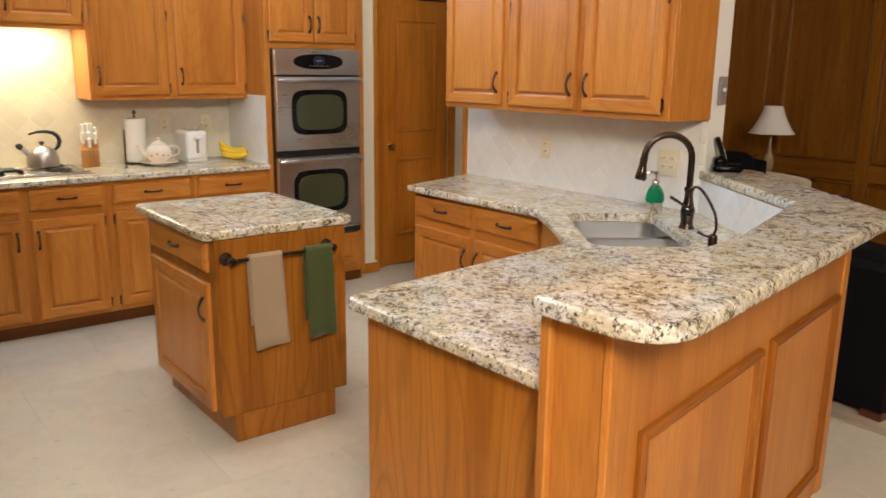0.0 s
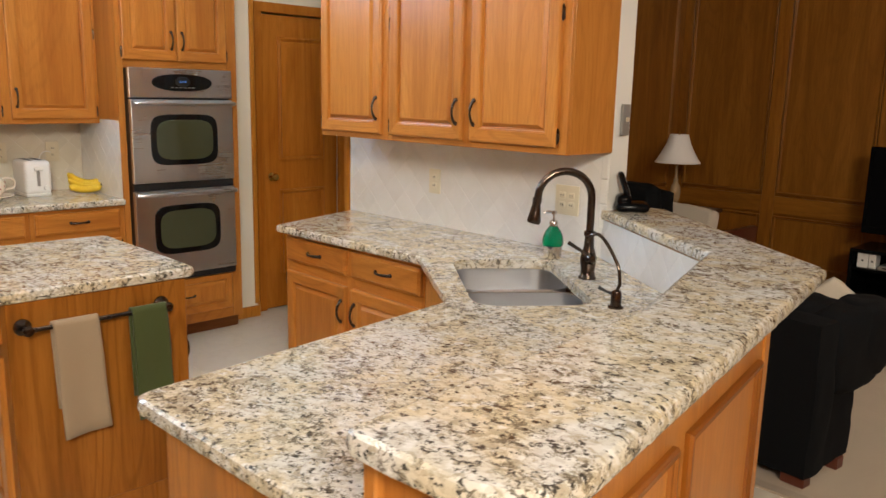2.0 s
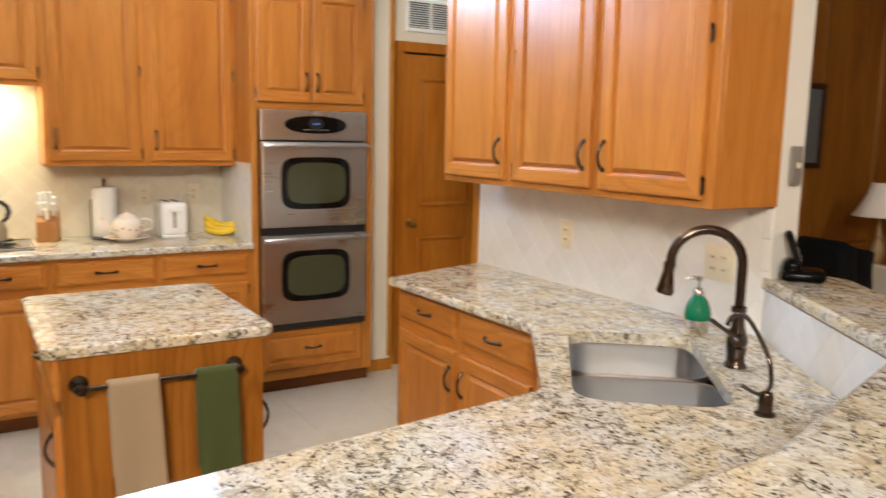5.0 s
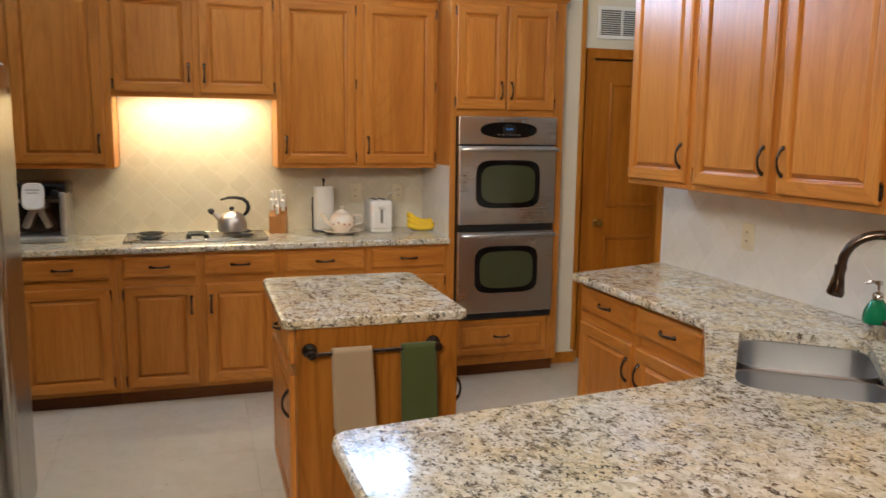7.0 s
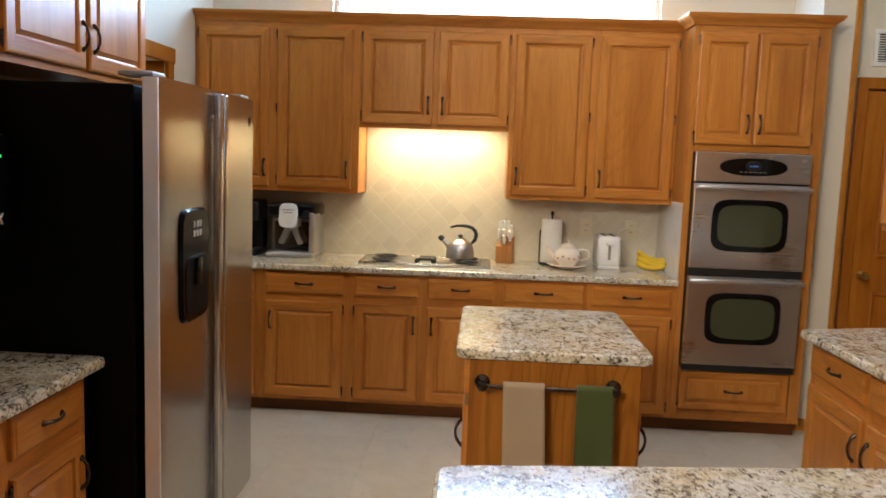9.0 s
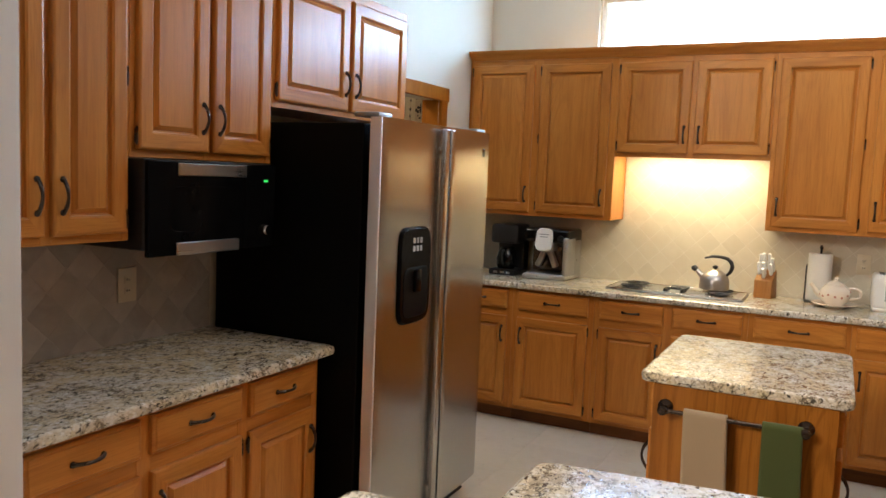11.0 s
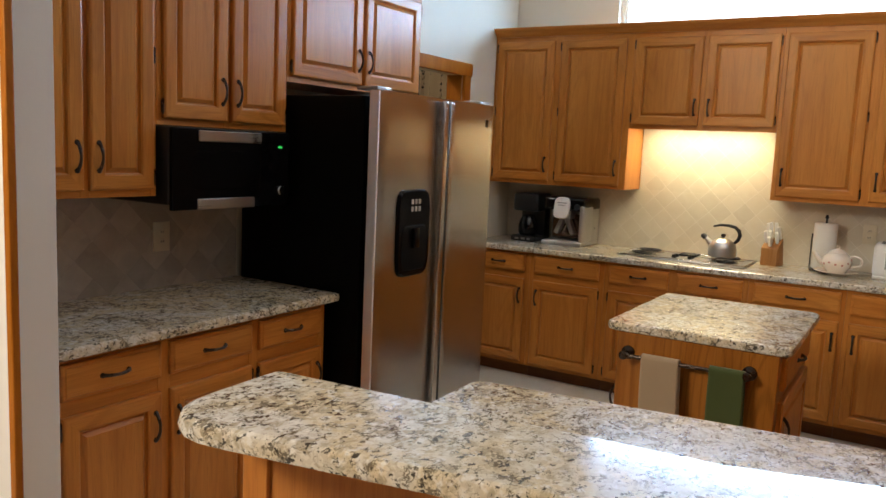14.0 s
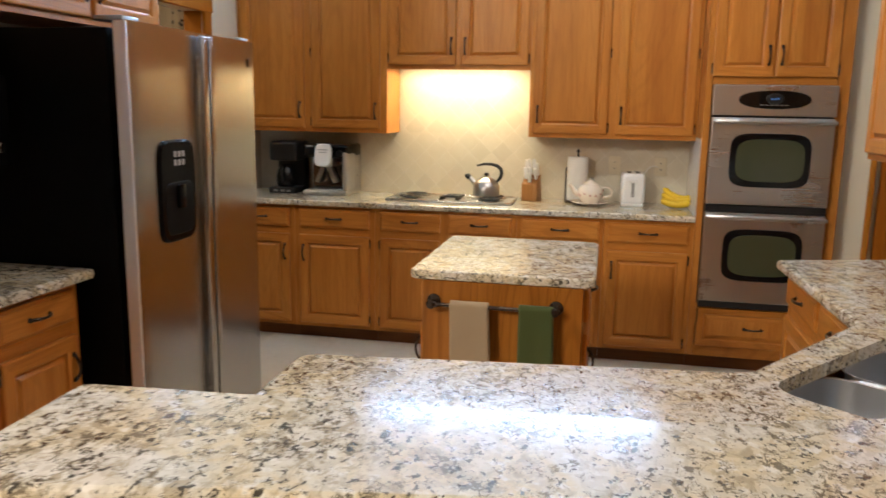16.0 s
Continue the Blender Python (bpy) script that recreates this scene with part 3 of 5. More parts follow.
OAKCAB = "honey oak base cabinet with a drawer over a raised-panel door"
base_unit(W(), [(2.235, 2.63, "r", "l")], 2.18, 2.6645, OAKCAB)
base_unit(W(), [(2.70, 3.16, "l", "r")], 2.6655, 3.1945, OAKCAB)
base_unit(W(), [(3.23, 3.61, "r", "l"), (3.66, 4.045, "l", "r")], 3.1955, 4.0745, "honey oak base cabinet with two drawers under the cooktop")
base_unit(W(), [(4.105, 4.565, "r", "l")], 4.0755, 4.589, OAKCAB)
base_unit(W(), [(4.615, 5.07, "l", "r")], 4.590, 5.099, OAKCAB)


def counter(name, outline, z0, z1, label, hole=None, edge=0.012):
    top = solid(name, slab(dense(outline), z0, z1, edge, hole), granite_mat, label, "countertop", smooth=35)
    for p in top.data.polygons:
        if abs(p.normal.z) > 0.99:
            p.use_smooth = False
    return top


counter("range_countertop", rounded([(-4.598, 2.172), (-3.965, 2.172), (-3.965, 5.098), (-4.598, 5.098)], 0.0), 0.87, 0.906, "speckled cream granite countertop along the range wall")

# ---- range wall: wall cabinets ----
WU = lambda: pose(-4.275, 0, 0, 0, 0, 90)


def wall_unit(m, doors, x0, x1, z0, z1, label, depth=0.324, ztop=None, group="wall cabinets", name="wall_cabinet", lift=0.0):
    c = thing(name, m, label, "cabinet", group)
    stiles = [(x0, doors[0][0] + 0.006)] + [(a[1] - 0.006, b[0] + 0.006) for a, b in zip(doors, doors[1:])] + [(doors[-1][1] - 0.006, x1)]
    carcass(c, x0, x1, depth, z0, z1, stiles, [(z0, z0 + 0.035), (z1 - 0.05, z1)], lift=lift)
    for a, b, pull, hinge in doors:
        door(c, a, b, z0 + 0.026, (ztop or z1 - 0.04), pull, hinge)
    return c


TALL = "tall honey oak wall cabinet with two raised-panel doors"
wall_unit(WU(), [(2.20, 2.635, "r", "l"), (2.685, 3.145, "r", "l")], 2.172, 3.1895, 1.32, 2.345, TALL)
hood = wall_unit(WU(), [(3.205, 3.635, "r", "l"), (3.665, 4.085, "l", "r")], 3.1905, 4.0995, 1.725, 2.345, "short honey oak cabinet above the cooktop with hood light", lift=0.03)
part("light_tube", tube(bmesh.new(), ((3.30, 0.12, 1.746), (3.98, 0.12, 1.746)), 0.006, 8), tube_glow, hood, "lit fluorescent tube", 40)
wall_unit(WU(), [(4.125, 4.575, "l", "r"), (4.625, 5.08, "l", "r")], 4.1005, 5.099, 1.32, 2.345, TALL)


def crown(name, runs, label):
    """Crown moulding: a profile swept along the plan points, outwards to the right of the way."""
    prof = ((0.0, 0.0), (0.010, 0.0), (0.014, 0.012), (0.022, 0.022), (0.040, 0.034), (0.050, 0.048), (0.052, 0.060), (0.0, 0.060))
    bm = bmesh.new()
    pts = [Vector(p) for p in runs]
    cols = []
    for i, p in enumerate(pts):
        a = (p - pts[i - 1]).normalized() if i else (pts[1] - p).normalized()
        b = (pts[i + 1] - p).normalized() if i + 1 < len(pts) else a
        na, nb = Vector((a.y, -a.x)), Vector((b.y, -b.x))
        n = (na + nb)
        n = n / max(0.3, n.dot(na))
        cols.append([bm.verts.new((p.x + n.x * o, p.y + n.y * o, 2.338 + h)) for o, h in prof])
    k = len(prof)
    for a, b in zip(cols, cols[1:]):
        for j in range(k):
            bm.faces.new((a[j], a[(j + 1) % k], b[(j + 1) % k], b[j]))
    bm.faces.new(cols[0])
    bm.faces.new(cols[-1][::-1])
    return solid(name, bm, oak_y, label, "moulding", kind="structure", smooth=40)


crown("crown_moulding", [(-4.277, 5.0995), (-4.277, 2.174)][::-1], "honey oak crown moulding on the wall cabinets")
crown("oven_crown_moulding", [(-4.20, 5.0985), (-3.997, 5.0985), (-3.997, 5.842), (-4.15, 5.842)], "honey oak crown moulding on the oven cabinet")

# ---- oven tower ----
tower = thing("oven_cabinet", pose(-3.998, 0, 0, 0, 0, 90), "tall honey oak oven cabinet with doors above and drawer below", "cabinet")
part("body", boxes((5.10, 5.122, 0.0205, 0.6, 0.085, 2.345), (5.82, 5.842, 0.0205, 0.6, 0.085, 2.345), (5.122, 5.82, 0.56, 0.6, 0.085, 2.345), (5.122, 5.82, 0.0205, 0.56, 1.66, 2.345), (5.122, 5.82, 0.0205, 0.56, 0.085, 0.385)), oak_v, tower)
part("face_frame", boxes((5.10, 5.136, 0, 0.02, 0.085, 2.345), (5.776, 5.842, 0, 0.02, 0.085, 2.345), (5.137, 5.775, 0.001, 0.02, 1.645, 1.70, 1), (5.137, 5.775, 0.001, 0.02, 2.29, 2.345, 1), (5.137, 5.775, 0.001, 0.02, 0.36, 0.40, 1), (5.137, 5.775, 0.001, 0.02, 0.085, 0.17, 1), (5.43, 5.47, 0.0012, 0.02, 1.70, 2.29), bevel=0.0012), [oak_v, oak_h], tower)
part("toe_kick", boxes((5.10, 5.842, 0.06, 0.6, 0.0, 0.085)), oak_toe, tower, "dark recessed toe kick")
door(tower, 5.13, 5.445, 1.685, 2.30, "r", "l")
door(tower, 5.455, 5.77, 1.685, 2.30, "l", "r")
dr = part("drawer_front", rings_panel(bmesh.new(), -0.31, 0.31, -0.115, 0.115, ((0, 0.0), (0, -0.015), (0.005, -0.020), (0.035, -0.020), (0.039, -0.0165), (0.043, -0.010), (0.047, -0.0095), (0.066, -0.0175), (0.07, -0.0180))), [oak_v, oak_h], tower, "", None, pose(5.455, 0, 0.265))
share("handle", PULL, dr, pose(0, -0.018, 0), "oil-rubbed bronze handle")

# ---- double wall oven ----
oven = thing("double_wall_oven", pose(-3.998, 5.456, 0, 0, 0, 90), "stainless steel double wall oven with black windows", "oven")
part("housing", boxes((-0.315, 0.315, -0.03, 0.5, 0.40, 1.638), bevel=0.002), black_satin, oven, "black oven housing")
cp = part("control_panel", boxes((-0.318, 0.318, -0.058, -0.031, 1.476, 1.642), bevel=0.004, seg=2), steel_x, oven)


def oval(w, h, n=36, power=2.6):
    return [(w / 2 * math.copysign(abs(math.cos(a)) ** (2 / power), math.cos(a)), h / 2 * math.copysign(abs(math.sin(a)) ** (2 / power), math.sin(a)))
            for a in (2 * math.pi * i / n for i in range(n))]


def plate(outline, y0, y1, bevel=0.003, mat=0, bm=None):
    """A plate with its face towards -y, from an (x, z) outline, its rim eased."""
    bm = bm or bmesh.new()
    back = [bm.verts.new((x, y0, z)) for x, z in outline]
    rim = [bm.verts.new((x, y1 + bevel, z)) for x, z in outline]
    w = max(abs(x) for x, _ in outline)
    h = max(abs(z) for _, z in outline)
    face = [bm.verts.new((x * (1 - bevel / w), y1, z * (1 - bevel / h))) for x, z in outline]
    m = len(outline)
    for a, b in ((back, rim), (rim, face)):
        for i in range(m):
            bm.faces.new((a[i], a[(i + 1) % m], b[(i + 1) % m], b[i])).material_index = mat
    bm.faces.new(face).material_index = mat
    bm.faces.new(back[::-1]).material_index = mat
    return bm


disp = part("display", plate(oval(0.37, 0.098, 36, 2.3), 0, -0.008), black_gloss, cp, "black oval display", 30, pose(0, -0.0575, 1.563))
part("dial", turned(bmesh.new(), ((0.05, 0), (0.05, 0.003), (0.043, 0.0042), (0.042, 0.002), (0.0, 0.002)), 28), black_satin, cp, "dark dial ring", 30, Matrix.LocRotScale((0, -0.0655, 1.568), Euler((radians(90), 0, 0)), (0.9, 0.62, 1)))
part("clock_digits", boxes(*[(-0.022 + i * 0.012, -0.014 + i * 0.012, -0.0675, -0.0665, 1.564, 1.574) for i in range(4)]), blue_led, cp, "dim blue clock digits")
part("button_marks", boxes(*[(-0.075 + i * 0.026, -0.058 + i * 0.026, -0.0675, -0.0662, 1.533, 1.537) for i in range(6)]), grey_metal, cp, "row of small grey button marks")
for z0, z1, wz in ((0.988, 1.466, 1.235), (0.432, 0.942, 0.705)):
    od = part("oven_door", boxes((-0.316, 0.316, -0.066, -0.031, z0, z1), bevel=0.005, seg=2), steel_x, oven)
    part("window_bezel", plate(oval(0.42, 0.295, 40, 5.0), 0, -0.006), black_gloss, od, "black window bezel", 30, pose(0, -0.0655, wz))
    part("window_glass", plate(oval(0.355, 0.232, 40, 4.0), 0, -0.002, 0.002), oven_glass, od, "dark green tinted glass", 30, pose(0, -0.0718, wz))
    bm = tube(bmesh.new(), [(-0.312, -0.098, z1 - 0.022)] + [(x, -0.108, z1 - 0.020) for x in (-0.29, -0.1, 0.1, 0.29)] + [(0.312, -0.098, z1 - 0.022)], (0.011, 0.0145, 0.0145, 0.0145, 0.0145, 0.011), 12)
    for x in (-0.285, 0.285):
        box(bm, x - 0.012, x + 0.012, -0.10, -0.064, z1 - 0.03, z1 - 0.012, 0.003)
    part("door_handle", bm, steel_x, od, "round steel door handle", 40)
for z0, z1 in ((0.944, 0.986), (0.393, 0.43)):
    part("vent_trim", boxes((-0.316, 0.316, -0.054, -0.031, z0, z1), bevel=0.003), black_satin, oven, "black vent trim")

# ---- sink wall ----
NB = pose(0, 5.35, 0)
base_unit(NB, [(-2.69, -2.23, "r", "l"), (-2.19, -1.745, "l", "r")], -2.715, -1.733, "honey oak base cabinet with two drawers and two doors", depth=0.548)
NU = pose(0, 5.60, 0)
wall_unit(NU, [(-2.745, -2.295, "r", "l")], -2.765, -2.2655, 1.322, 2.345, "honey oak wall cabinet with one raised-panel door", depth=0.298)
wall_unit(NU, [(-2.235, -1.785, "r", "l"), (-1.74, -1.30, "l", "r")], -2.2645, -1.262, 1.322, 2.345, "honey oak wall cabinet with two raised-panel doors", depth=0.298)

# ---- peninsula ----
A, F, E = Vector((-0.300, 3.905)), Vector((-0.60, 5.42)), Vector((-1.285, 5.898))
OA, OF, OE = Vector((-0.152, 3.930)), Vector((-0.462, 5.585)), Vector((-1.268, 6.06))
half = thing("bar_wall", pose(0, 0, 0), "honey oak panelled half wall carrying the raised bar", "half wall")
K = Vector((-0.368, 4.70))
part("core", prism([A, OA, OF, OE, (-1.268, 5.898), E, F, K], 0.0, 1.056), oak_v, half)
SINK_C, SINK_A = Vector((-1.235, 5.315)), radians(141)


def sink_outline(w, h, r, c=SINK_C, shift=0.0):
    u, v = Vector((math.cos(SINK_A), math.sin(SINK_A))), Vector((-math.sin(SINK_A), math.cos(SINK_A)))
    q = rounded([(-w / 2 + shift, -h / 2), (w / 2 + shift, -h / 2), (w / 2 + shift, h / 2), (-w / 2 + shift, h / 2)], r, 5)
    return [c + u * p.x + v * p.y for p in q]


SB = [Vector(p) for p in ((-1.732, 5.352), (-1.205, 4.975), (-1.02, 3.955), (-0.310, 3.955), (-0.38, 4.70), (-0.612, 5.425), (-1.28, 5.894), (-1.732, 5.894))]
sb = thing("sink_base_cabinet", pose(0, 0, 0), "honey oak corner sink cabinet with plain end panel", "cabinet")
part("body", prism(SB, 0.085, 0.66), oak_v, sb)
part("top_frame", slab(SB, 0.66, 0.868, 0.0, sink_outline(0.76, 0.45, 0.07)), oak_v, sb)
part("end_panel", boxes((-1.022, -0.303, 3.94, 3.954, 0.0, 0.868), bevel=0.002), end_oak, sb)
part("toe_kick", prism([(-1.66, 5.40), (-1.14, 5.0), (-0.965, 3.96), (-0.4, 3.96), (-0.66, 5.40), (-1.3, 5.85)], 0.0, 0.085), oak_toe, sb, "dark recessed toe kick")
low = rounded([(-1.070, 3.885), (-0.302, 3.905), (-0.37, 4.70), (-0.603, 5.418), (-1.286, 5.896), (-2.90, 5.896), (-2.715, 5.285), (-1.735, 5.315), (-1.195, 4.935)], [0.06, 0, 0, 0, 0, 0, 0.03, 0.05, 0.06])
counter("sink_countertop", low, 0.87, 0.906, "speckled cream granite countertop with cut-out for the sink", sink_outline(0.68, 0.385, 0.095), 0.012)
bar_out = rounded([(-0.308, 3.852), (0.022, 3.868), (-0.265, 5.455), (-1.13, 6.12), (-1.266, 6.12), (-1.2665, 5.897), (-1.30, 5.897), (-0.59, 5.405), (-0.372, 4.70)], [0.03, 0.13, 0.04, 0.03, 0, 0, 0, 0.015, 0.1])
counter("bar_top", bar_out, 1.057, 1.096, "raised speckled granite bar top with rounded corners", None, 0.013)

# ---- island ----
isl = thing("kitchen_island", pose(-2.115, 4.237, 0, 0, 0, 90), "small honey oak kitchen island with towel rail", "island")
# local x runs along the towel side, y into the island
part("body", boxes((-0.295, 0.295, 0.0, 0.765, 0.125, 0.868), bevel=0.003), panel_oak, isl)
part("plinth", boxes((-0.235, 0.235, 0.004, 0.765, 0.0, 0.125), bevel=0.002), panel_oak, isl)
for side in (-1, 1):
    fm = pose(side * 0.295, 0.383, 0, 0, 0, -90 if side < 0 else 90)
    d = part("door", rings_panel(bmesh.new(), -0.325, 0.325, 0.14, 0.685, DOOR_RINGS), [oak_v, oak_h], isl, "", None, fm)
    share("handle", PULL, d, pose(0.297 * (1 if side < 0 else -1), -0.020, 0.575, 0, 90, 0), "oil-rubbed bronze handle")
    d = part("drawer_front", rings_panel(bmesh.new(), -0.325, 0.325, 0.73, 0.85, DRAWER_RINGS, (0, 0)), [oak_h], isl, "", None, fm)
    share("handle", PULL, d, pose(0, -0.020, 0.79), "oil-rubbed bronze handle")
rail = part("towel_rail", tube(bmesh.new(), ((-0.25, -0.055, 0.79), (0.20, -0.055, 0.79)), 0.0075, 10), bronze, isl, "dark bronze towel rail", 40)
for x in (-0.25, 0.20):
    part("rosette", turned(bmesh.new(), ((0.027, 0), (0.026, 0.006), (0.018, 0.012), (0.011, 0.02), (0.011, 0.05), (0.016, 0.056), (0.017, 0.064), (0.010, 0.070)), 18), bronze, rail, "", 40, pose(x, 0.0, 0.79, 90, 0, 0))
counter("island_top", rounded([(-2.925, 3.89), (-2.098, 3.89), (-2.098, 4.575), (-2.925, 4.575)], 0.05), 0.869, 0.906, "speckled granite island top with rounded corners", None, 0.013)


def towel(name, y0, y1, drop_front, drop_back, mat, label, lean):
    """A hand towel folded over the rail."""
    bm = bmesh.new()
    zr, xr = 0.79, -2.065
    path = [(xr + 0.016 + lean * 0.004, zr - drop_front)]
    path += [(xr + 0.0155 + 0.002 * math.sin(k * 1.3), zr - drop_front * (1 - k / 9)) for k in range(1, 9)]
    path += [(xr + 0.0145 * math.cos(a), zr + 0.0145 * math.sin(a)) for a in (math.pi * k / 8 for k in range(9))]
    path += [(xr - 0.0155, zr - drop_back * k / 6) for k in range(1, 7)]
    cols = []
    n = 14
    for i, (x, z) in enumerate(path):
        row = []
        for j in range(n + 1):
            s = j / n
            fall = max(0, (zr - z) / drop_front)
            wave = 0.005 * fall * math.sin(s * 7 + 1.2 * lean)
            y = y0 + (y1 - y0) * s + lean * 0.014 * fall + (0.008 * fall * (s - 0.5))
            row.append(bm.verts.new((x + wave, y, z + (0.010 * lean * (s - 0.5) if i == 0 else 0))))
        cols.append(row)
    for a, b in zip(cols, cols[1:]):
        for j in range(n):
            bm.faces.new((a[j], a[j + 1], b[j + 1], b[j]))
    ob = solid(name, bm, mat, label, "towel", smooth=60)
    s = ob.modifiers.new("thick", "SOLIDIFY")
    s.thickness, s.offset = 0.007, 0
    return ob


towel("hand_towel", 4.058, 4.198, 0.372, 0.28, towel_tan, "tan hand towel hanging over the island rail", 1.0)
towel("hand_towel", 4.308, 4.430, 0.375, 0.30, towel_green, "olive green hand towel hanging over the island rail", 0.6)

# ---- refrigerator wall ----
S = lambda y: pose(0, y, 0, 0, 0, 180)
su = base_unit(S(2.765), [(0.53, 0.89, "r", "l"), (0.93, 1.31, "l", "r"), (1.35, 1.71, "r", "l")], 0.458, 1.745, "honey oak base cabinet with three drawers and three doors", depth=0.593)
counter("south_countertop", rounded([(-0.458, 2.172), (-1.80, 2.172), (-1.80, 2.815), (-0.458, 2.815)], [0, 0, 0.03, 0]), 0.87, 0.906, "speckled granite countertop beside the refrigerator")
wall_unit(S(2.50), [(0.535, 0.79, "r", "l"), (0.815, 1.07, "l", "r")], 0.458, 1.0895, 1.322, 2.345, "tall honey oak wall cabinet with two narrow doors", depth=0.328)
wall_unit(S(2.50), [(1.115, 1.418, "r", "l"), (1.442, 1.745, "l", "r")], 1.0905, 1.7695, 1.582, 2.345, "honey oak wall cabinet above the microwave", depth=0.328)
wall_unit(S(2.50), [(1.79, 2.275, "r", "l"), (2.30, 2.775, "l", "r")], 1.7705, 2.80, 1.80, 2.345, "honey oak wall cabinet above the refrigerator", depth=0.328)

mw = thing("microwave", pose(-1.418, 2.50, 0, 0, 0, 180), "black microwave with steel trim under a wall cabinet", "microwave")
part("body", boxes((-0.31, 0.31, -0.045, 0.32, 1.29, 1.579), bevel=0.004), black_satin, mw)
md = part("microwave_door", boxes((-0.308, 0.135, -0.066, -0.046, 1.270, 1.576), bevel=0.004, seg=2), black_plastic, mw)
part("door_window", plate(oval(0.29, 0.15, 32, 7), 0, -0.002, 0.002), black_plastic, md, "", 30, pose(-0.075, -0.066, 1.42))
part("top_trim", boxes((-0.19, 0.135, -0.074, -0.0655, 1.528, 1.570), bevel=0.003), steel_x, md, "brushed steel strip")
part("bottom_trim", boxes((-0.195, 0.10, -0.074, -0.0655, 1.270, 1.312), bevel=0.003), steel_x, md, "brushed steel strip")
mc = part("control_panel", boxes((0.137, 0.308, -0.064, -0.046, 1.270, 1.576), bevel=0.004, seg=2), black_plastic, mw)
part("clock_digits", boxes((0.240, 0.248, -0.0655, -0.064, 1.512, 1.520), (0.252, 0.260, -0.0655, -0.064, 1.512, 1.520)), green_led, mc, "glowing green clock digits")
part("dial", turned(bmesh.new(), ((0.02, 0), (0.02, 0.012), (0.017, 0.016), (0.0, 0.016)), 20), chrome, mc, "steel dial", 40, pose(0.25, -0.064, 1.335, 90, 0, 0))
for x in (-0.2, 0.2):
    part("foot", boxes((x - 0.012, x + 0.012, 0.0, 0.024, 1.282, 1.291), bevel=0.002), black_satin, mw)

fr = thing("refrigerator", pose(-2.2925, 2.90, 0, 0, 0, 180), "side-by-side refrigerator with stainless doors and black sides", "refrigerator")
part("case", boxes((-0.488, 0.488, 0.0, 0.70, 0.03, 1.745), bevel=0.006, seg=2), black_side, fr, "black painted case")
part("toe_grille", boxes(*[(-0.48, 0.48, -0.02, 0.02, 0.03 + i * 0.018, 0.042 + i * 0.018) for i in range(4)], bevel=0.002), black_satin, fr, "black toe grille")


# paler steel that paints in the light reflected by the door edge
edge_glint_steel = steel("pale_edge_glint", (0.85, 0.85, 0.86), 0.5, "z", 0.05)


def fridge_door(x0, x1, handle_right):
    bm = bmesh.new()
    w = x1 - x0
    n = 16
    front = [(x0 + w * i / n, -0.076 - 0.009 * math.sin(math.pi * i / n) ** 0.25) for i in range(n + 1)]
    prism([(x0, -0.03)] + front + [(x1, -0.03)], 0.115, 1.768, 0, bm)
    d = part("fridge_door", bm, steel_z, fr, "brushed stainless steel door", 25)
    if handle_right:
        # added strip standing in for the bright reflection along the edge
        part("edge_glint", boxes((x0 - 0.004, x0 + 0.006, -0.080, -0.032, 0.116, 1.766), bevel=0.003, seg=2), edge_glint_steel, d, "pale strip added for the light reflected on the door edge")
    hx = x1 - 0.024 if handle_right else x0 + 0.024
    h = boxes((hx - 0.017, hx + 0.017, -0.118, -0.092, 0.13, 1.755), (hx - 0.012, hx + 0.012, -0.094, -0.07, 0.20, 0.24), (hx - 0.012, hx + 0.012, -0.094, -0.07, 1.64, 1.68), bevel=0.006, seg=3)
    part("door_handle", h, steel_z, d, "full height steel handle", 40)
    part("hinge_cap", boxes((x0 + (0.01 if handle_right else w - 0.11), x0 + (0.11 if handle_right else w - 0.01), -0.06, 0.05, 1.769, 1.785), bevel=0.006, seg=2), grey_metal, fr, "grey hinge cover", 40)
    return d


fz = fridge_door(-0.4925, 0.0, True)
ff = fridge_door(0.006, 0.4925, False)
ds = part("dispenser", plate(oval(0.255, 0.385, 36, 6), 0, -0.02, 0.008), black_plastic, fz, "glossy black ice and water dispenser", 30, pose(-0.225, -0.078, 1.165))
part("recess", plate(oval(0.2, 0.2, 30, 6), 0, -0.002, 0.002), black_side, fz, "dark dispenser recess", 30, pose(-0.225, -0.0985, 1.10))
part("paddle", boxes((-0.25, -0.20, -0.112, -0.100, 1.10, 1.19), bevel=0.005, seg=2), black_plastic, fz, "", 40)
for i in range(3):
    for j in range(2):
        part("button", boxes((-0.26 + i * 0.028, -0.242 + i * 0.028, -0.102, -0.098, 1.262 + j * 0.032, 1.284 + j * 0.032), bevel=0.003), grey_metal, fz, "small grey dispenser button")
part("badge", boxes((0.40, 0.432, -0.0845, -0.078, 1.655, 1.695), bevel=0.002), black_gloss, ff, "small dark badge")

# ---- bar wall panels ----
BD = (OF - OA).normalized()
BM = Matrix.LocRotScale((OA.x, OA.y, 0), Euler((0, 0, math.atan2(BD.y, BD.x))), None)
for s0, s1 in ((0.142, 0.852), (0.935, 1.59)):
    mould = ((0, 0.001), (0.0, -0.012), (0.005, -0.020), (0.014, -0.021), (0.020, -0.013), (0.025, -0.015), (0.030, -0.012), (0.034, -0.001))
    part("bar_panel", boxes((s0 + 0.033, s1 - 0.033, -0.003, 0.001, 0.143, 0.752)), oak_v, half, "plain honey oak panel", None, BM)
    part("panel_moulding", rings_panel(bmesh.new(), s0, s1, 0.11, 0.785, mould), [moulding_v, moulding_h], half, "", 30, BM)
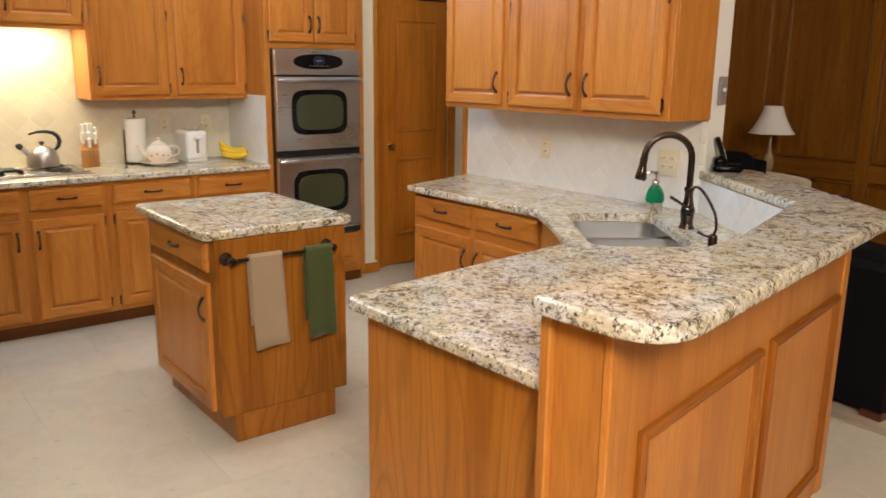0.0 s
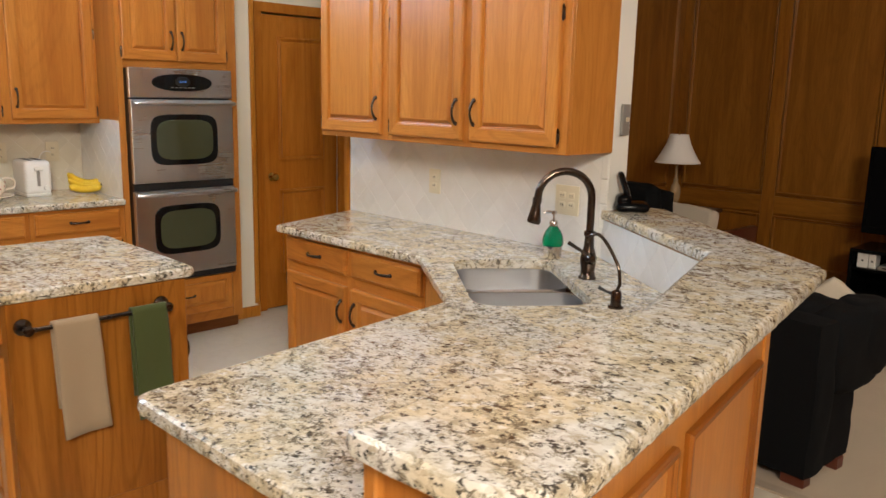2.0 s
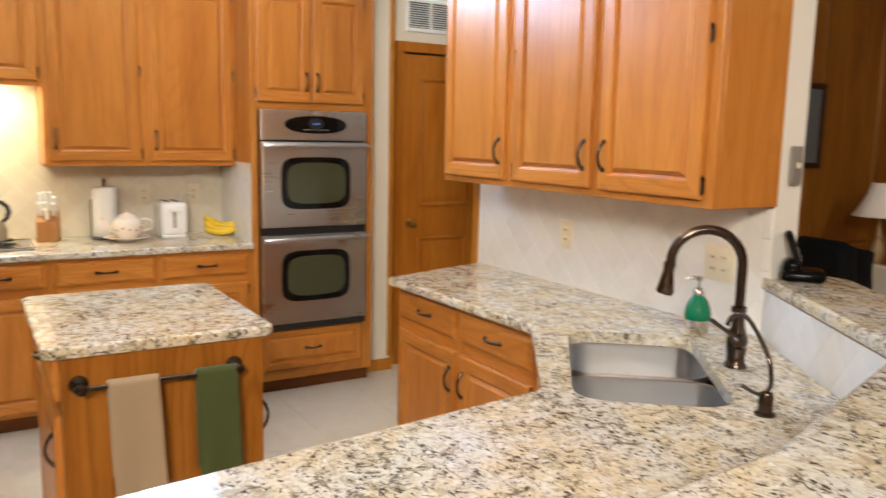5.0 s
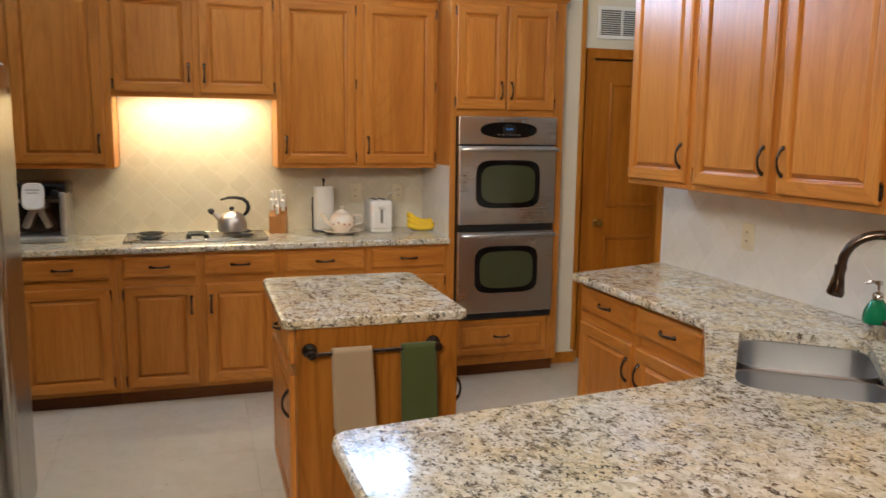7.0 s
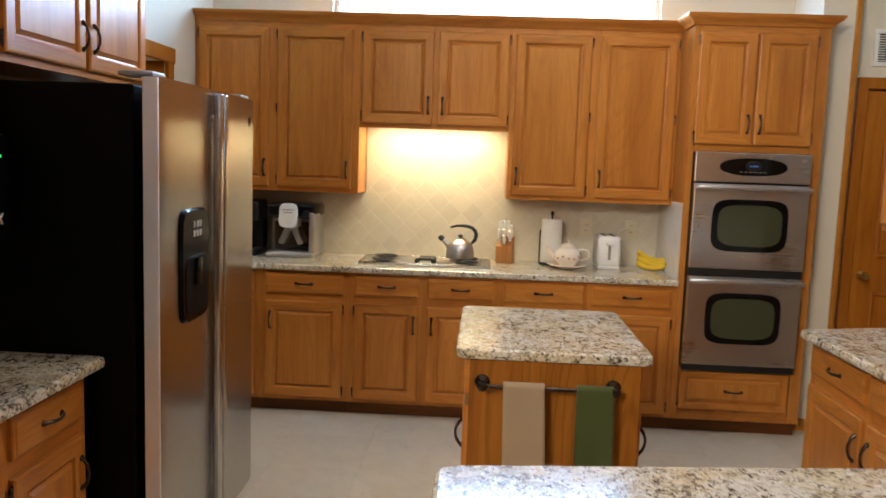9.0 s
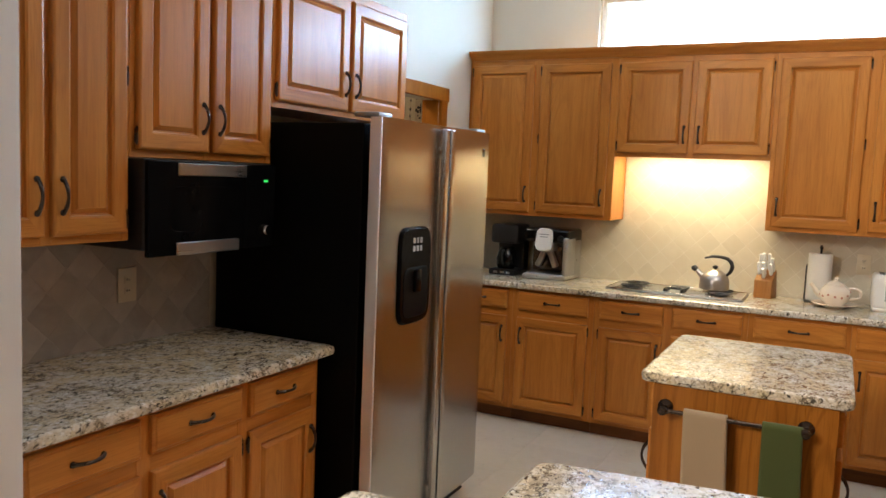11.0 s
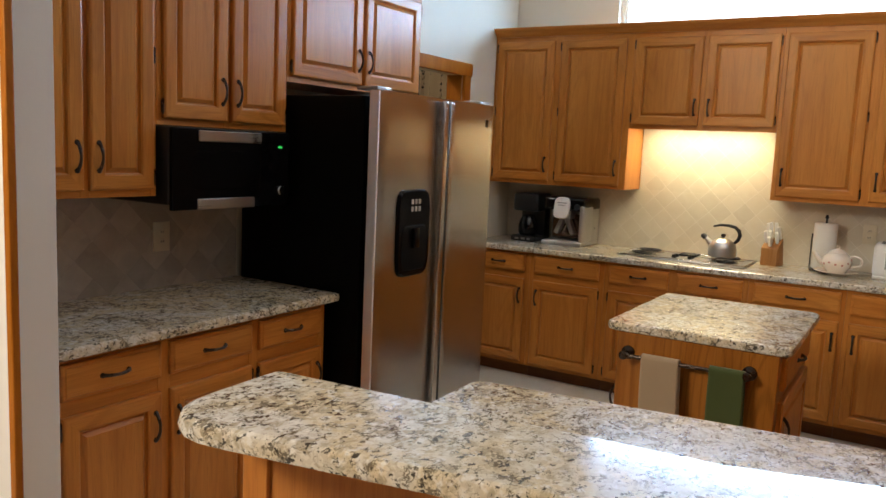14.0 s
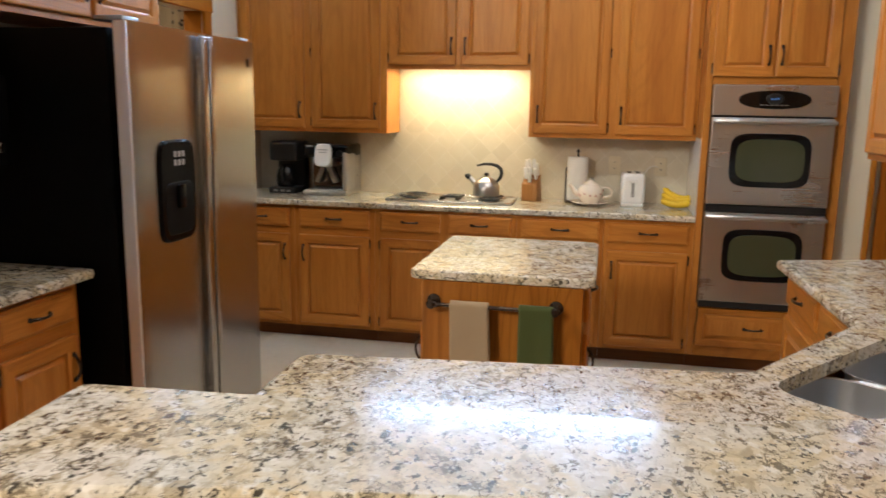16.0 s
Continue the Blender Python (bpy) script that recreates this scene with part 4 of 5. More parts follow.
part("corner_post", boxes((-0.004, 0.05, -0.008, 0.012, 0.0, 1.056), (1.640, 1.697, -0.008, 0.012, 0.0, 1.056), bevel=0.003), oak_v, half, "", None, BM)
part("end_trim", boxes((-0.026, 0.003, -0.012, 0.02, 0.0, 1.056), bevel=0.004), oak_v, half, "", None, Matrix.LocRotScale((A.x + 0.02, A.y, 0), Euler((0, 0, 0)), None))

# ---- sink ----
def bowl(bm, outline, z0, z1, mat=0):
    c = sum(outline, Vector((0, 0))) / len(outline)
    rows = []
    for k, z in ((1.03, z1), (1.0, z1 - 0.002), (0.985, z1 - 0.05), (0.95, z0 + 0.03), (0.90, z0 + 0.006), (0.80, z0), (0.12, z0 - 0.004)):
        rows.append([bm.verts.new((c.x + (p.x - c.x) * k, c.y + (p.y - c.y) * k, z)) for p in outline])
    m = len(outline)
    for a, b in zip(rows, rows[1:]):
        for i in range(m):
            bm.faces.new((a[i], a[(i + 1) % m], b[(i + 1) % m], b[i])).material_index = mat
    bm.faces.new(rows[-1]).material_index = mat
    return c


sink = thing("kitchen_sink", pose(0, 0, 0), "undermount stainless steel double bowl sink", "sink")
UX = Vector((math.cos(SINK_A), math.sin(SINK_A)))
for w, off in ((0.33, 0.178), (0.31, -0.182)):
    bm = bmesh.new()
    c = bowl(bm, sink_outline(w, 0.395, 0.075, SINK_C + UX * off), 0.69, 0.868)
    b = part("bowl", bm, sink_steel, sink, "", 50)
    s = b.modifiers.new("thick", "SOLIDIFY")
    s.thickness, s.offset = 0.0015, -1
    part("drain", turned(bmesh.new(), ((0.042, 0.687), (0.042, 0.690), (0.034, 0.692), (0.03, 0.689), (0.0, 0.688)), 20, c), chrome, b, "round steel drain", 40)
part("divider", prism(sink_outline(0.028, 0.372, 0.004, SINK_C + UX * -0.007), 0.74, 0.853), sink_steel, sink, "", 40)
UY = Vector((-UX.y, UX.x))
rim = [(*(SINK_C + UX * -0.007 + UY * s), 0.856 - 0.024 * abs(s / 0.188) ** 5) for s in (-0.188, -0.175, -0.155, -0.12, -0.06, 0.0, 0.06, 0.12, 0.155, 0.175, 0.188)]
part("divider_rim", tube(bmesh.new(), rim, 0.0155, 14), lit_rim_steel, sink, "rolled rim, paled for the light it catches", 60)

# ---- faucet ----
fa = thing("kitchen_faucet", pose(-1.09, 5.53, 0.906), "oil-rubbed bronze gooseneck pull-down kitchen faucet", "faucet")
FD = Vector((-0.62, -0.785))
P = lambda r, z: (FD.x * r, FD.y * r, z)
part("base", turned(bmesh.new(), ((0.031, 0), (0.031, 0.006), (0.026, 0.012), (0.024, 0.03), (0.027, 0.05), (0.029, 0.07), (0.025, 0.09), (0.018, 0.115), (0.016, 0.15), (0.0205, 0.155), (0.0205, 0.168), (0.0135, 0.172)), 24), faucet_bronze, fa, "", 40)
neck = [P(0, 0.165), P(0, 0.22), P(0, 0.285)] + [P(0.095 - 0.095 * math.cos(a), 0.285 + 0.092 * math.sin(a)) for a in (math.pi * i / 14 for i in range(1, 15))] + [P(0.192, 0.27)]
part("neck", tube(bmesh.new(), neck, 0.0135, 14), faucet_bronze, fa, "", 50)
part("spray_head", tube(bmesh.new(), [P(0.1915, 0.285), P(0.192, 0.275), P(0.194, 0.262), P(0.197, 0.235), P(0.200, 0.205), P(0.202, 0.196)], (0.0165, 0.0165, 0.0145, 0.019, 0.0245, 0.021), 16), faucet_bronze, fa, "flared bronze spray head", 45)
SD = Vector((0.78, -0.62))
part("lever", tube(tube(bmesh.new(), [(0, 0, 0.075), (SD.x * 0.035, SD.y * 0.035, 0.078), (SD.x * 0.048, SD.y * 0.048, 0.078)], (0.02, 0.021, 0.012), 12), [(SD.x * 0.035, SD.y * 0.035, 0.08), (SD.x * 0.01 - 0.02, SD.y * 0.01 - 0.03, 0.105), (-0.055, -0.045, 0.125)], (0.008, 0.006, 0.0075), 8), faucet_bronze, fa, "bronze side lever", 45)

hd = thing("water_dispenser", pose(-0.80, 5.27, 0.906), "small bronze filtered water spout beside the sink", "faucet")
part("base", turned(bmesh.new(), ((0.024, 0), (0.024, 0.004), (0.017, 0.008), (0.0165, 0.045), (0.014, 0.052), (0.006, 0.056)), 18), faucet_bronze, hd, "", 40)
gn = [(0, 0, 0.05), (0.010, 0.0, 0.075), (0.006, 0.0, 0.11)] + list(arc((0.0, 0.0, 0.13), (-0.05, 0.01, 0.20), (-0.085, 0.015, 0.212), 6)) + list(arc((-0.09, 0.015, 0.213), (-0.125, 0.018, 0.212), (-0.135, 0.02, 0.178), 5))
part("spout", tube(bmesh.new(), gn, 0.0055, 10), faucet_bronze, hd, "", 50)
part("lever", tube(bmesh.new(), [(-0.01, 0, 0.042), (-0.03, -0.008, 0.046), (-0.055, -0.015, 0.056)], (0.0055, 0.004, 0.006), 8), black_satin, hd, "black lever", 50)

so = thing("soap_dispenser", pose(-1.405, 5.735, 0.906), "green liquid soap bottle with silver pump", "soap bottle")
part("bottle", turned(bmesh.new(), ((0.038, 0.045), (0.042, 0.053), (0.0425, 0.066), (0.039, 0.085), (0.030, 0.106), (0.019, 0.120), (0.0165, 0.124)), 26), green_soap, so, "glossy green bottle", 50)
part("foot", turned(bmesh.new(), ((0.033, 0.0), (0.035, 0.002), (0.039, 0.046)), 26), chrome, so, "silver foot", 40)
part("pump", tube(turned(bmesh.new(), ((0.017, 0.126), (0.017, 0.142), (0.013, 0.146), (0.0045, 0.15), (0.0045, 0.17), (0.0105, 0.172), (0.0105, 0.184), (0.003, 0.187)), 16), ((0, 0, 0.179), (-0.02, -0.012, 0.180), (-0.036, -0.022, 0.173)), (0.006, 0.0055, 0.004), 8), chrome, so, "silver pump", 45)

# ---- cordless phone on the bar ----
ph = thing("cordless_phone", pose(-1.205, 5.96, 1.096, 0, 0, 40), "black cordless phone standing in its cradle", "phone")
bm = boxes((-0.06, 0.07, -0.06, 0.06, 0.0, 0.036), bevel=0.017, seg=4)
box(bm, -0.055, 0.0, -0.048, 0.048, 0.015, 0.066, 0.018, 4)
part("cradle", bm, black_plastic, ph, "", 40)
hs = part("handset", boxes((-0.011, 0.011, -0.023, 0.023, -0.065, 0.062), bevel=0.009, seg=3), black_gloss, ph, "", 40, pose(-0.026, 0, 0.095, 0, -20, 0))
part("screen", boxes((0.0105, 0.0122, -0.016, 0.016, 0.014, 0.045), bevel=0.0005), grey_metal, hs, "small grey screen")
part("keypad", boxes(*[(0.0102, 0.0126, -0.016 + 0.012 * i, -0.008 + 0.012 * i, -0.04 + 0.012 * j, -0.033 + 0.012 * j) for i in range(3) for j in range(4)]), grey_metal, hs, "small grey keys")

# ---- outlets and switches ----
def outlet(m, w, h, label, slots=1, material=almond):
    o = thing("outlet_plate", m, label, "outlet")
    part("plate", boxes((-w / 2, w / 2, -0.006, 0.001, -h / 2, h / 2), bevel=0.002, seg=2), material, o, "", 40)
    for i in range(slots):
        x = (i - (slots - 1) / 2) * 0.046
        for z in (-0.02, 0.02):
            r = part("receptacle", boxes((x - 0.015, x + 0.015, -0.009, -0.005, z - 0.013, z + 0.013), bevel=0.003, seg=2), material, o, "", 40)
            part("slots", boxes((x - 0.007, x - 0.004, -0.0095, -0.0085, z - 0.004, z + 0.005), (x + 0.004, x + 0.007, -0.0095, -0.0085, z - 0.004, z + 0.005)), black_satin, r)
    return o


PL = "almond plastic outlet plate on the tiled backsplash"
outlet(pose(-2.25, 5.893, 1.12), 0.075, 0.118, PL)
outlet(pose(-1.46, 5.893, 1.115), 0.118, 0.122, "almond double switch plate on the tiled backsplash", 2)
outlet(pose(-4.593, 4.635, 1.14, 0, 0, 90), 0.075, 0.118, PL)
outlet(pose(-4.593, 4.925, 1.14, 0, 0, 90), 0.075, 0.118, PL)
outlet(pose(-1.37, 2.177, 1.12, 0, 0, 180), 0.082, 0.125, PL)
sw = thing("wall_intercom", pose(-1.262, 5.965, 1.45, 0, 0, 90), "small grey metal switch plate on the wall end", "switch")
part("plate", boxes((-0.024, 0.024, -0.012, 0.001, -0.06, 0.06), bevel=0.003, seg=2), grey_metal, sw, "", 40)
part("switch_toggle", boxes((-0.006, 0.006, -0.022, -0.011, -0.008, 0.01), bevel=0.002), almond, sw)

# ---- air vent above the pantry door ----
vt = thing("air_vent", pose(-4.245, 6.37, 2.275, 0, 0, 90), "white slatted air vent above the pantry door", "vent")
part("backing", boxes((-0.16, 0.16, -0.002, 0.001, -0.085, 0.085)), black_satin, vt, "dark backing")
part("frame", boxes((-0.185, 0.185, -0.012, 0.0, 0.08, 0.105), (-0.185, 0.185, -0.012, 0.0, -0.105, -0.08), (-0.185, -0.16, -0.0118, 0.0, -0.08, 0.08), (0.16, 0.185, -0.0118, 0.0, -0.08, 0.08), (-0.008, 0.008, -0.0118, 0.0, -0.08, 0.08), bevel=0.002), white_plastic, vt)
SLAT = to_mesh("slat", boxes((-0.159, 0.159, -0.008, 0.006, -0.0012, 0.0012)), white_plastic)
for i in range(11):
    share("slat", SLAT, vt, pose(0, -0.004, -0.07 + i * 0.014, 35, 0, 0))

# ---- cooktop and kettle ----
ct = thing("electric_cooktop", pose(-4.30, 3.625, 0.906, 0, 0, 90), "stainless electric cooktop with coil burners", "cooktop")
part("tray", boxes((-0.40, 0.40, -0.185, 0.185, 0.0, 0.012), bevel=0.005, seg=2), steel_x, ct, "", 40)
part("rim", boxes((-0.40, 0.40, -0.185, -0.172, 0.0115, 0.016), (-0.40, 0.40, 0.172, 0.185, 0.0115, 0.016), (-0.40, -0.388, -0.172, 0.172, 0.0115, 0.016), (0.388, 0.40, -0.172, 0.172, 0.0115, 0.016), bevel=0.002), chrome, ct, "", 40)


def coil(x, y, r):
    bp = part("drip_pan", turned(bmesh.new(), ((r + 0.018, 0.012), (r + 0.018, 0.017), (r + 0.008, 0.017), (r * 0.8, 0.0135), (0.02, 0.0125)), 28, (x, y)), chrome, ct, "round steel drip pan", 40)
    pts = []
    for i in range(110):
        a = i * 0.2
        rr = 0.02 + (r - 0.02) * i / 109
        pts.append((x + rr * math.cos(a), y + rr * math.sin(a), 0.024))
    part("coil", tube(bmesh.new(), pts, 0.0046, 6), black_satin, bp, "black spiral burner coil", 60)


for x, y, r in ((-0.26, 0.085, 0.075), (-0.26, -0.088, 0.07), (0.24, 0.085, 0.085), (0.26, -0.09, 0.065)):
    coil(x, y, r)
part("vent_grille", boxes(*[(-0.055, 0.055, 0.02 + i * 0.02, 0.03 + i * 0.02, 0.012, 0.024) for i in range(7)], bevel=0.002), black_satin, ct, "black centre grille")
KNOB = to_mesh("control_knob", turned(bmesh.new(), ((0.017, 0.0), (0.017, 0.004), (0.014, 0.006), (0.0125, 0.02), (0.0, 0.021)), 16), black_satin, 40)
for i in range(4):
    share("control_knob", KNOB, ct, pose(-0.05 + (i % 2) * 0.1, -0.05 - (i // 2) * 0.055, 0.012), "black control knob")

ke = thing("tea_kettle", Matrix.Translation((-4.375, 3.83, 0.9345)) @ Matrix.Rotation(radians(90), 4, "Z") @ Matrix.Scale(1.0, 4), "steel tea kettle with black handle on the cooktop", "kettle")
part("pot", turned(bmesh.new(), ((0.082, 0.0), (0.087, 0.004), (0.0875, 0.03), (0.086, 0.058), (0.078, 0.082), (0.058, 0.104), (0.040, 0.114), (0.037, 0.118), (0.018, 0.122), (0.006, 0.124)), 32), kettle_steel, ke, "brushed steel pot", 50)
part("lid_knob", turned(bmesh.new(), ((0.008, 0.121), (0.008, 0.128), (0.0155, 0.133), (0.0155, 0.144), (0.006, 0.149)), 16), black_satin, ke, "black lid knob", 40)
part("spout", tube(bmesh.new(), ((-0.066, 0, 0.07), (-0.092, 0, 0.098), (-0.112, 0, 0.116)), (0.021, 0.016, 0.012), 14), kettle_steel, ke, "", 50)
part("spout_whistle", tube(bmesh.new(), ((-0.108, 0, 0.112), (-0.128, 0, 0.128), (-0.132, 0, 0.136)), (0.0165, 0.0185, 0.010), 14), black_satin, ke, "black spout whistle", 50)
hp = [(0.068, 0, 0.092), (0.090, 0, 0.115), (0.099, 0, 0.145), (0.092, 0, 0.172), (0.068, 0, 0.194), (0.028, 0, 0.203), (-0.020, 0, 0.203), (-0.066, 0, 0.190)]
part("handle", tube(bmesh.new(), hp, (0.008, 0.012, 0.0125, 0.012, 0.0115, 0.010, 0.0085, 0.006), 12), black_satin, ke, "curved black handle", 50)

# ---- knife block ----
kb = thing("knife_block", pose(-4.45, 4.115, 0.906, 0, 0, -14), "wooden knife block with white-handled knives", "knife block")
bm = bmesh.new()
side = ((-0.062, 0.0), (0.045, 0.0), (0.047, 0.108), (-0.030, 0.172))
prof = [[bm.verts.new((x, y, z)) for x, z in side] for y in (-0.052, 0.052)]
bm.faces.new(prof[0])
bm.faces.new(prof[1][::-1])
for i in range(4):
    bm.faces.new((prof[0][i], prof[0][(i + 1) % 4], prof[1][(i + 1) % 4], prof[1][i]))
bmesh.ops.bevel(bm, geom=bm.edges[:], offset=0.004, segments=2, affect="EDGES", profile=0.5)
part("block", bm, block_wood, kb, "honey coloured slanted block", 40)
KH = bmesh.new()
box(KH, -0.011, 0.011, -0.0095, 0.0095, 0.0, 0.085, 0.006, 2)
KH = to_mesh("knife_handle", KH, white_plastic, 40)
BOLSTER = to_mesh("bolster", boxes((-0.007, 0.007, -0.005, 0.005, -0.012, 0.003)), chrome)
for i, (u, y, tilt, far) in enumerate(((0.18, -0.036, 14, 1.2), (0.20, -0.012, 20, 1.35), (0.17, 0.014, 12, 1.25), (0.22, 0.038, 22, 1.05), (0.55, -0.034, 22, 0.95), (0.57, -0.002, 28, 1.05), (0.55, 0.034, 24, 0.9), (0.82, 0.0, 32, 0.8))):
    kn = share("knife_handle", KH, kb, pose(-0.030 + 0.077 * u, y, 0.176 - 0.064 * u, 0, tilt, 0) @ Matrix.Diagonal((1, 1, far, 1)), "white knife handle")
    share("bolster", BOLSTER, kn, Matrix.Identity(4), "steel bolster")

# ---- paper towel holder ----
pt = thing("paper_towel_holder", pose(-4.47, 4.405, 0.906, 0, 0, 90), "white paper towel roll on a black upright holder", "paper towel holder")
part("base", turned(bmesh.new(), ((0.076, 0), (0.077, 0.006), (0.072, 0.012), (0.01, 0.013)), 28), black_satin, pt, "black round base", 40)
part("rod", tube(bmesh.new(), ((0, 0, 0.012), (0, 0, 0.315), (0, 0, 0.322), (0, 0, 0.34)), (0.006, 0.006, 0.012, 0.006), 10), black_satin, pt, "", 40)
part("tension_arm", tube(bmesh.new(), ((-0.072, 0, 0.01), (-0.072, 0, 0.19), (-0.070, 0, 0.22)), 0.0045, 8), black_satin, pt, "", 40)
roll = part("paper_roll", turned(bmesh.new(), ((0.02, 0.0145), (0.064, 0.0145), (0.0655, 0.017), (0.0655, 0.287), (0.064, 0.2895), (0.02, 0.2895)), 32), paper, pt, "white paper roll", 40)

# ---- teapot on its saucer ----
tp = thing("teapot", pose(-4.32, 4.495, 0.906, 0, 0, 90) @ Matrix.Scale(1.24, 4), "cream ceramic teapot with floral pattern on a saucer", "teapot")
part("saucer", turned(bmesh.new(), ((0.045, 0.0), (0.048, 0.004), (0.085, 0.012), (0.098, 0.018), (0.097, 0.021), (0.05, 0.012)), 32), ceramic, tp, "", 50)
pot = part("pot", turned(bmesh.new(), ((0.040, 0.0125), (0.043, 0.018), (0.062, 0.04), (0.066, 0.062), (0.060, 0.085), (0.046, 0.100), (0.038, 0.104)), 32), ceramic, tp, "", 50)
part("lid", turned(bmesh.new(), ((0.040, 0.104), (0.040, 0.107), (0.028, 0.117), (0.010, 0.123), (0.007, 0.128), (0.011, 0.134), (0.004, 0.140)), 28), ceramic, tp, "", 50)
part("spout", tube(bmesh.new(), ((-0.055, 0, 0.05), (-0.08, 0, 0.068), (-0.093, 0, 0.090), (-0.105, 0, 0.102)), (0.017, 0.012, 0.009, 0.0085), 12), ceramic, tp, "", 50)
part("handle", tube(bmesh.new(), [(0.055, 0, 0.09)] + list(arc((0.075, 0, 0.094), (0.118, 0, 0.09), (0.10, 0, 0.05), 6)) + [(0.06, 0, 0.04)], 0.0062, 10), ceramic, tp, "", 50)
rng = random.Random(4)
for i in range(7):
    a = -2.9 + i * 0.45
    z = 0.05 + rng.random() * 0.03
    part("flower_spot", turned(bmesh.new(), ((0.0055, -0.002), (0.0053, 0.0010), (0.0025, 0.0016)), 8), pink_glaze, pot, "painted rose spot", 40, Matrix.Translation((0.0645 * math.cos(a), 0.0645 * math.sin(a), z)) @ Euler((0, math.pi / 2, a)).to_matrix().to_4x4())

# ---- toaster ----
to = thing("toaster", pose(-4.43, 4.752, 0.906, 0, 0, 90) @ Matrix.Diagonal((0.86, 0.9, 1.0, 1)), "white plastic two-slice toaster on the counter", "toaster")
bm = boxes((-0.085, 0.085, -0.125, 0.125, 0.012, 0.205), bevel=0.028, seg=4)
part("shell", bm, white_plastic, to, "", 50)
part("base", boxes((-0.08, 0.08, -0.118, 0.118, 0.0, 0.02), bevel=0.006), white_plastic, to)
part("slots", boxes((-0.045, -0.015, -0.09, 0.09, 0.2035, 0.2062), (0.015, 0.045, -0.09, 0.09, 0.2035, 0.2062)), black_satin, to, "dark bread slots")
part("lever_track", boxes((-0.01, 0.01, -0.1262, -0.1245, 0.06, 0.165), bevel=0.0006), grey_metal, to, "grey lever slot")
part("lever", boxes((-0.028, 0.028, -0.148, -0.126, 0.150, 0.168), bevel=0.005, seg=2), white_plastic, to, "", 40)
part("dial", turned(bmesh.new(), ((0.016, 0), (0.015, 0.010), (0.0, 0.011)), 16), white_plastic, to, "", 40, pose(0.045, -0.1245, 0.05, 90, 0, 0))
part("cord", tube(bmesh.new(), list(arc((0.06, 0.12, 0.10), (0.09, 0.135, 0.24), (0.15, 0.14, 0.24), 6)) + list(arc((0.155, 0.14, 0.238), (0.19, 0.145, 0.23), (0.175, 0.158, 0.232), 4)), 0.0035, 6), white_plastic, to, "white power cord", 50)

# ---- bananas ----
bn = thing("bananas", Matrix.Translation((-4.36, 5.025, 0.906)) @ Matrix.Rotation(radians(75), 4, "Z") @ Matrix.Scale(1.08, 4), "bunch of three ripe yellow bananas", "fruit")
for i in range(3):
    pts, rad = [], []
    for j in range(11):
        s = j / 10
        a = -0.95 + 1.75 * s
        pts.append((0.105 * math.sin(a), -0.036 + 0.026 * i + 0.010 * math.cos(a * 2), 0.021 + 0.026 * i * (0.35 + 0.65 * (1 - s)) + 0.085 * (1 - math.cos(a)) * (0.75 + 0.12 * i)))
        rad.append(0.0185 * min(1, 0.25 + 2.6 * math.sin(math.pi * min(max(s, 0.02), 0.985)) ** 0.8) if 0 < j < 10 else 0.006)
    b = part("banana", tube(bmesh.new(), pts, rad, 7), banana_skin, bn, "", 60)
    part("stem", tube(bmesh.new(), (pts[-1], Vector(pts[-1]) + Vector((0.006, -0.012 * (i - 1), 0.016)), Vector(pts[-1]) + Vector((0.007, -0.020 * (i - 1), 0.026))), (0.006, 0.0045, 0.006), 6), banana_tip, b, "brown stem", 50)

# ---- espresso machine and drip coffee maker ----
silver_plastic = plain("silver_plastic", (0.42, 0.41, 0.39), 0.3, 0.6)
dark_steel = steel("dark_polished_steel", (0.20, 0.15, 0.12), 0.2, "x", 0.05)
em = thing("espresso_machine", pose(-4.38, 2.775, 0.906, 0, 0, 90), "black and silver espresso machine", "coffee machine")
part("body", boxes((-0.15, 0.15, 0.02, 0.19, 0.02, 0.30), bevel=0.012, seg=3), silver_plastic, em, "", 40)
part("base", boxes((-0.15, 0.15, -0.14, 0.19, 0.0, 0.034), bevel=0.012, seg=3), silver_plastic, em, "silver base", 40)
part("drip_tray", boxes((-0.12, 0.12, -0.128, 0.01, 0.033, 0.04), bevel=0.003), steel_x, em)
part("side_wing", boxes((0.118, 0.153, -0.13, 0.05, 0.03, 0.285), bevel=0.014, seg=3), silver_plastic, em, "silver side wing", 40)
part("head", boxes((-0.152, 0.152, -0.12, 0.19, 0.245, 0.335), bevel=0.02, seg=3), black_gloss, em, "glossy black head", 40)
part("spout_block", boxes((-0.065, 0.045, -0.10, 0.0, 0.185, 0.25), bevel=0.012, seg=2), silver_plastic, em, "", 40)
part("front_panel", boxes((-0.125, 0.125, -0.012, 0.025, 0.05, 0.215), bevel=0.004), dark_steel, em, "dark polished front")
cpn = part("control_panel", plate(oval(0.115, 0.15, 28, 4), 0.0, -0.02, 0.006), white_plastic, em, "pale grey control panel", 40, pose(-0.01, -0.122, 0.262, -12, 0, 0))
part("display_bars", boxes((-0.035, 0.035, -0.0225, -0.0195, 0.03, 0.036), (-0.028, 0.028, -0.0225, -0.0195, 0.014, 0.019)), grey_metal, cpn)
for x, a in ((-0.045, 24), (0.03, -24)):
    part("spout", boxes((-0.017, 0.017, -0.03, 0.03, -0.065, 0.065), bevel=0.008, seg=2), kettle_steel, em, "silver coffee spout", 40, pose(x, -0.055, 0.14, 0, a, 0))
part("steam_dial", turned(bmesh.new(), ((0.022, 0), (0.021, 0.014), (0.0, 0.016)), 18), black_satin, em, "", 40, pose(0.1, -0.119, 0.275, 90, 0, 0))

